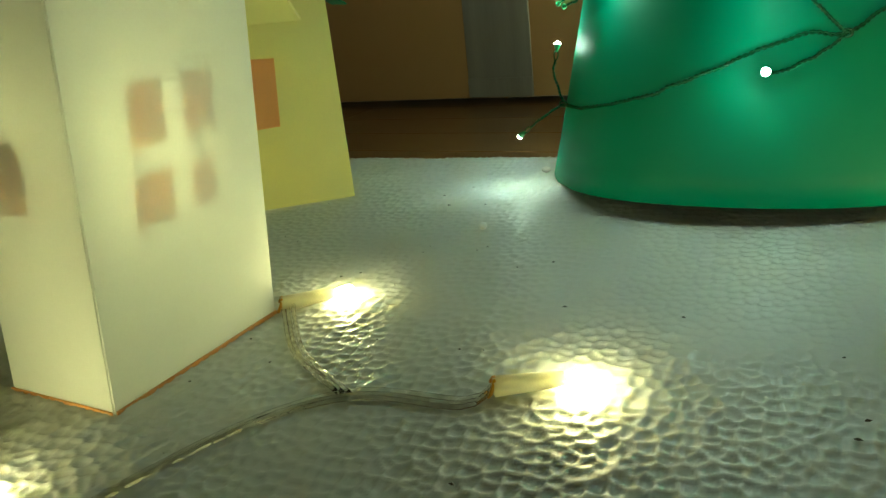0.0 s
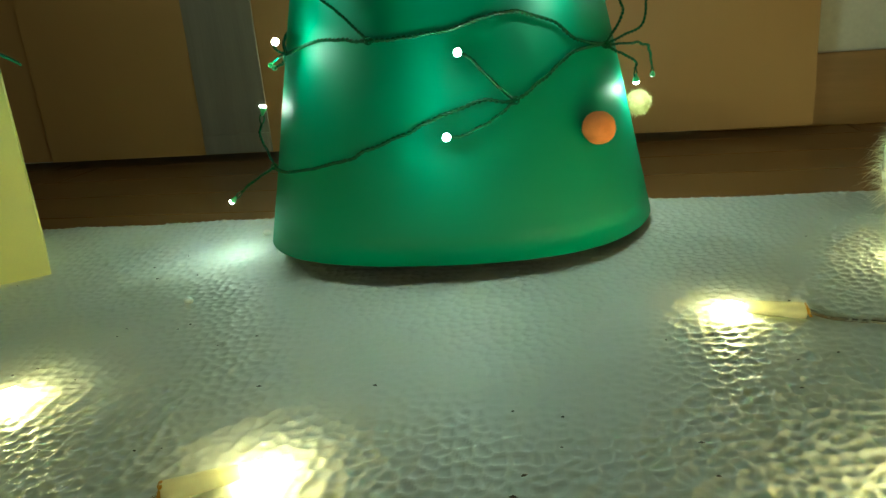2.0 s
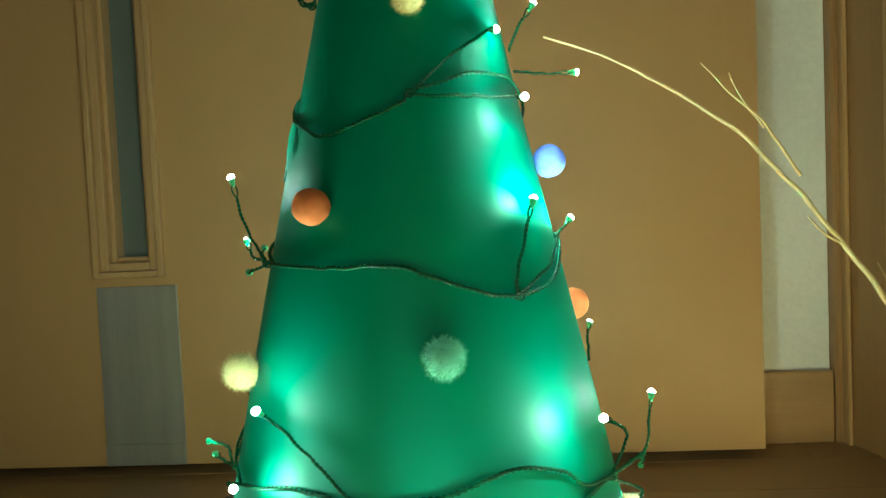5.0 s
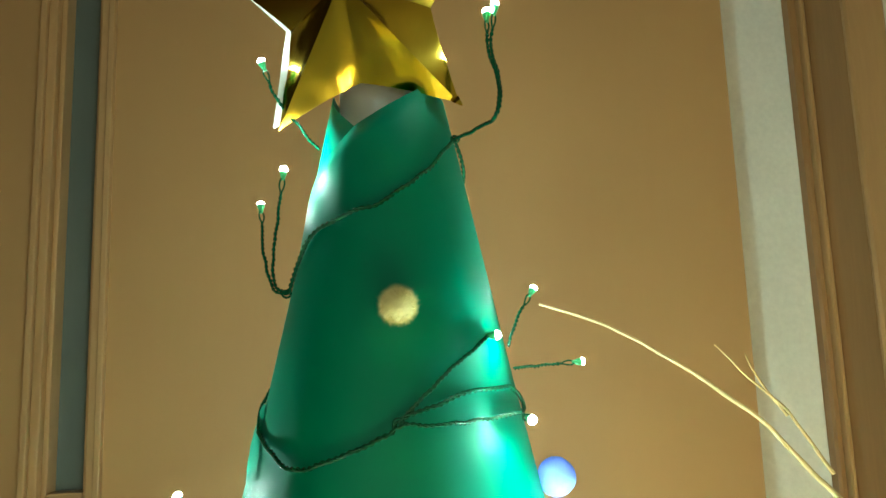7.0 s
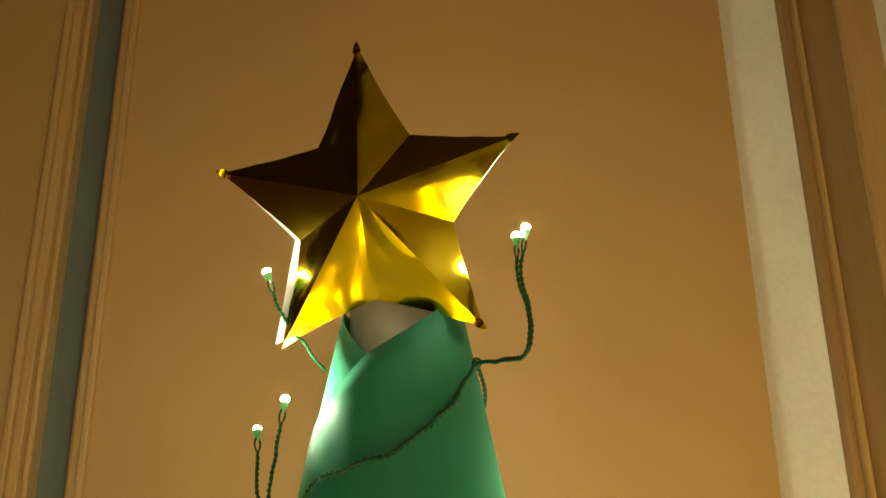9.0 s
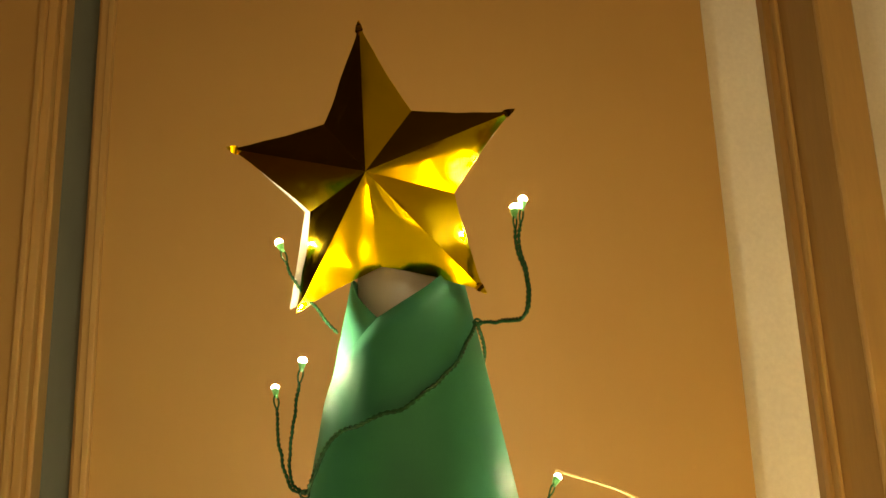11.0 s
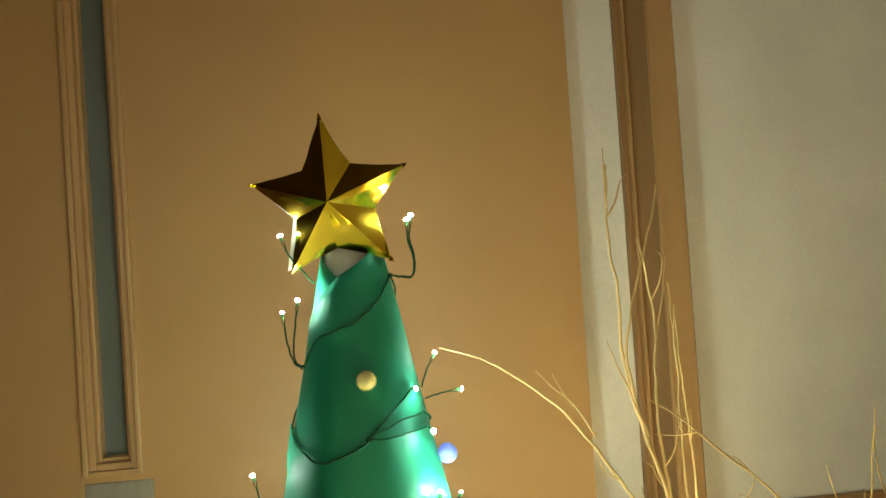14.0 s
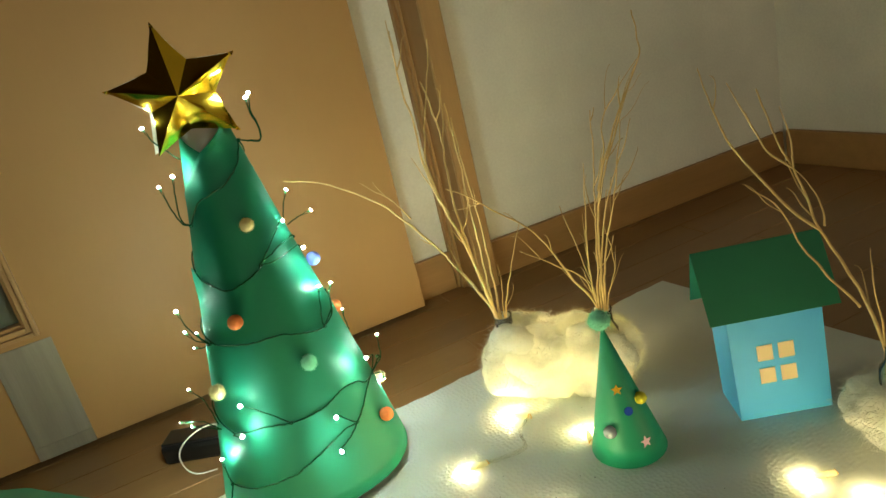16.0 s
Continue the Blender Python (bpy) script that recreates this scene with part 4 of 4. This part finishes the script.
def twig_bunch(stems, seed, per_stem, thick=1.0):
    """Dry twigs: each stem tapers, and carries finer forking side twigs."""
    r2 = random.Random(seed)
    root = Vector(stems[0][0])
    th = tagged(new("twig_bunch"), "bunch of thin dry straw-coloured twigs in a jar", "twigs", "bunches of twigs")
    for s in stems:
        pts = [Vector(q) for q in s]
        if (pts[0] - root).length < 0.04:
            pts = [Vector((root.x, root.y, BOARD_Z + 0.012)) + (pts[0] - root) * 0.2] + pts
        path = smooth_path(pts, 0.004)
        path = [q + Vector((noise.noise(q * 60 + Vector((seed, 0, 0))), noise.noise(q * 60 + Vector((0, seed, 0))), 0)) * 0.0016 for q in path]
        n, length = len(path), sum((path[i + 1] - path[i]).length for i in range(len(path) - 1))
        r0 = (0.0008 + 0.0019 * min(1, length / 0.45)) * thick
        v, f = [], []
        tube_data(path, [r0 * (1 - 0.72 * i / n) for i in range(n)], 6, v, f)
        for _ in range(int(per_stem * length / 0.3)):
            i = int(n * r2.uniform(0.35, 0.97))
            q = path[min(i, n - 2)]
            d = (path[min(i + 1, n - 1)] - path[max(i - 1, 0)]).normalized()
            ln = r2.uniform(0.02, 0.07) * (1.15 - i / n * 0.5)
            side = d.orthogonal().normalized()
            a = r2.random() * 6.28
            side = side * math.cos(a) + d.cross(side) * math.sin(a)
            tw = [q, q + d * ln * 0.35 + side * ln * 0.22, q + d * ln * 0.75 + side * ln * 0.36 + Vector((0, 0, ln * 0.08)), q + d * ln + side * ln * r2.uniform(0.25, 0.55)]
            tp = smooth_path(tw, 0.005)
            tube_data(tp, [r0 * 0.40 * (1 - 0.7 * k / len(tp)) for k in range(len(tp))], 4, v, f)
        obj("stem", mesh_of("stem", v, f, True), M_TWIG, th)


twig_bunch([
    [(0.271, -0.023, 0.087), (0.249, 0.032, 0.175), (0.205, 0.069, 0.254), (0.173, 0.088, 0.288), (0.131, 0.104, 0.318), (0.085, 0.106, 0.336)],
    [(0.272, -0.020, 0.091), (0.261, -0.025, 0.119), (0.237, -0.040, 0.208), (0.212, -0.050, 0.275), (0.199, -0.057, 0.330), (0.201, -0.064, 0.370), (0.209, -0.072, 0.410), (0.216, -0.078, 0.442), (0.220, -0.083, 0.469)],
    [(0.268, -0.021, 0.088), (0.250, -0.034, 0.160), (0.232, -0.044, 0.240), (0.228, -0.046, 0.300), (0.233, -0.042, 0.353), (0.222, -0.056, 0.392), (0.207, -0.072, 0.427)],
    [(0.233, -0.042, 0.345), (0.240, -0.044, 0.380), (0.247, -0.044, 0.414)],
    [(0.266, -0.020, 0.090), (0.263, -0.024, 0.170), (0.261, -0.026, 0.242), (0.258, -0.029, 0.318), (0.254, -0.031, 0.390)],
    [(0.216, -0.050, 0.268), (0.196, -0.058, 0.312), (0.178, -0.064, 0.350)],
    [(0.268, -0.022, 0.092), (0.240, -0.038, 0.200), (0.212, -0.046, 0.280), (0.198, -0.052, 0.335), (0.193, -0.060, 0.381), (0.185, -0.066, 0.426), (0.184, -0.072, 0.486)],
    [(0.274, -0.018, 0.090), (0.281, -0.010, 0.160), (0.276, -0.016, 0.230), (0.268, -0.020, 0.300), (0.262, -0.024, 0.370)],
    [(0.221, 0.062, 0.243), (0.203, 0.070, 0.275), (0.183, 0.070, 0.294), (0.167, 0.070, 0.310)],
    [(0.204, 0.072, 0.272), (0.194, 0.075, 0.289), (0.186, 0.075, 0.305)],
    [(0.277, -0.027, 0.098), (0.295, -0.038, 0.167), (0.312, -0.048, 0.221)],
    [(0.275, -0.026, 0.098), (0.281, -0.029, 0.146), (0.280, -0.028, 0.171)],
], 4, 1.6, 0.95)
twig_bunch([
    [(0.354, -0.122, 0.098), (0.334, -0.104, 0.150), (0.310, -0.084, 0.212), (0.273, -0.054, 0.254), (0.250, -0.042, 0.278), (0.227, -0.036, 0.294)],
    [(0.262, -0.050, 0.266), (0.250, -0.036, 0.262), (0.236, -0.026, 0.262)],
    [(0.355, -0.122, 0.102), (0.359, -0.126, 0.150), (0.364, -0.130, 0.210), (0.368, -0.133, 0.255), (0.372, -0.137, 0.304), (0.375, -0.139, 0.350)],
    [(0.357, -0.124, 0.101), (0.364, -0.130, 0.165), (0.377, -0.141, 0.237), (0.389, -0.151, 0.275), (0.400, -0.161, 0.306), (0.407, -0.167, 0.332)],
    [(0.360, -0.126, 0.101), (0.365, -0.131, 0.196), (0.374, -0.139, 0.265), (0.387, -0.150, 0.308), (0.403, -0.163, 0.354), (0.415, -0.174, 0.383), (0.422, -0.179, 0.403), (0.421, -0.179, 0.425), (0.420, -0.178, 0.448)],
    [(0.371, -0.136, 0.254), (0.381, -0.144, 0.298), (0.384, -0.147, 0.335), (0.402, -0.162, 0.370), (0.419, -0.177, 0.396)],
    [(0.381, -0.145, 0.290), (0.396, -0.157, 0.325), (0.404, -0.164, 0.360), (0.417, -0.175, 0.390)],
    [(0.368, -0.133, 0.240), (0.384, -0.147, 0.290), (0.398, -0.159, 0.335), (0.410, -0.169, 0.372)],
    [(0.361, -0.127, 0.103), (0.370, -0.135, 0.180), (0.382, -0.145, 0.230), (0.392, -0.154, 0.290), (0.399, -0.160, 0.330)],
    [(0.353, -0.121, 0.103), (0.352, -0.120, 0.165), (0.357, -0.124, 0.230), (0.362, -0.128, 0.290)],
    [(0.350, -0.118, 0.131), (0.322, -0.095, 0.168), (0.291, -0.069, 0.194)],
    [(0.355, -0.122, 0.106), (0.347, -0.115, 0.170), (0.335, -0.105, 0.243)],
    [(0.363, -0.129, 0.104), (0.376, -0.139, 0.156), (0.372, -0.136, 0.209)],
], 7, 3.2, 0.95)
twig_bunch([
    [(0.455, -0.421, 0.080), (0.444, -0.400, 0.160), (0.429, -0.372, 0.223), (0.425, -0.365, 0.250), (0.421, -0.355, 0.284), (0.415, -0.346, 0.308), (0.411, -0.337, 0.341), (0.408, -0.331, 0.365)],
    [(0.429, -0.372, 0.223), (0.418, -0.351, 0.244), (0.403, -0.323, 0.287), (0.394, -0.304, 0.320), (0.387, -0.292, 0.364), (0.384, -0.286, 0.391)],
    [(0.420, -0.355, 0.287), (0.420, -0.355, 0.312), (0.418, -0.351, 0.332), (0.417, -0.348, 0.346)],
    [(0.420, -0.355, 0.286), (0.411, -0.337, 0.303), (0.404, -0.323, 0.335), (0.396, -0.308, 0.374)],
    [(0.431, -0.376, 0.226), (0.431, -0.375, 0.243), (0.426, -0.365, 0.270), (0.420, -0.355, 0.286)],
    [(0.444, -0.400, 0.140), (0.433, -0.379, 0.170), (0.422, -0.358, 0.206), (0.413, -0.340, 0.248), (0.399, -0.315, 0.272)],
    [(0.453, -0.418, 0.111), (0.450, -0.412, 0.154), (0.449, -0.409, 0.202)],
], 9, 3.0, 1.1)

# ---------------------------------------------------------------- battery box behind the tree
bat = tagged(new("battery_box"), "black plastic battery box on the floor behind the tree", "battery box")
bat.matrix_basis = pose(-0.110, 0.231, FLOOR_Z, 0, 0, -35)
box("case", (-0.047, -0.022, 0), (0.047, 0.022, 0.029), M_BLACK, bat, 0.006)
box("lid", (-0.044, -0.019, 0.0293), (0.044, 0.019, 0.033), M_BLACK, bat, 0.0015)
cable = tube("white_cable", [(-0.080, 0.222, 0.008), (-0.086, 0.190, 0.033), (-0.108, 0.188, 0.036), (-0.131, 0.190, 0.026), (-0.142, 0.190, 0.010), (-0.139, 0.188, -0.012), (-0.127, 0.176, FLOOR_Z + 0.0015), (-0.105, 0.165, FLOOR_Z + 0.0015)], 0.0011, M_CABLE)
tagged(cable, "thin white cable looping from the battery box", "cable")

# ---------------------------------------------------------------- floor boards
FLOOR_TURN = pose(0, 0, 0, 0, 0, -7.2)
pm = from_bm("plank", box_bm((0, 0.0004, -0.003), (0.9, 0.0756, 0.0), 0.0008, 1))
pm.materials.append(M_FLOOR)
rng = random.Random(21)
for y in (-2.9 + 0.076 * k for k in range(44)):
    x, end, ln = (-2.23 - 0.1253 * y) / 0.992, (1.30 - 0.1253 * y) / 0.992, rng.uniform(0.25, 0.9)
    while x < end - 0.02:
        ln = min(ln, end - x)
        mid = FLOOR_TURN @ Vector((x + ln / 2, y + 0.038, 0))
        if mid.y > -2.66:
            obj("plank", pm, None, floor, m=FLOOR_TURN @ pose(x, y, FLOOR_Z) @ Matrix.Diagonal((ln / 0.9, 1, 1, 1)))
        x, ln = x + ln + 0.001, 0.9
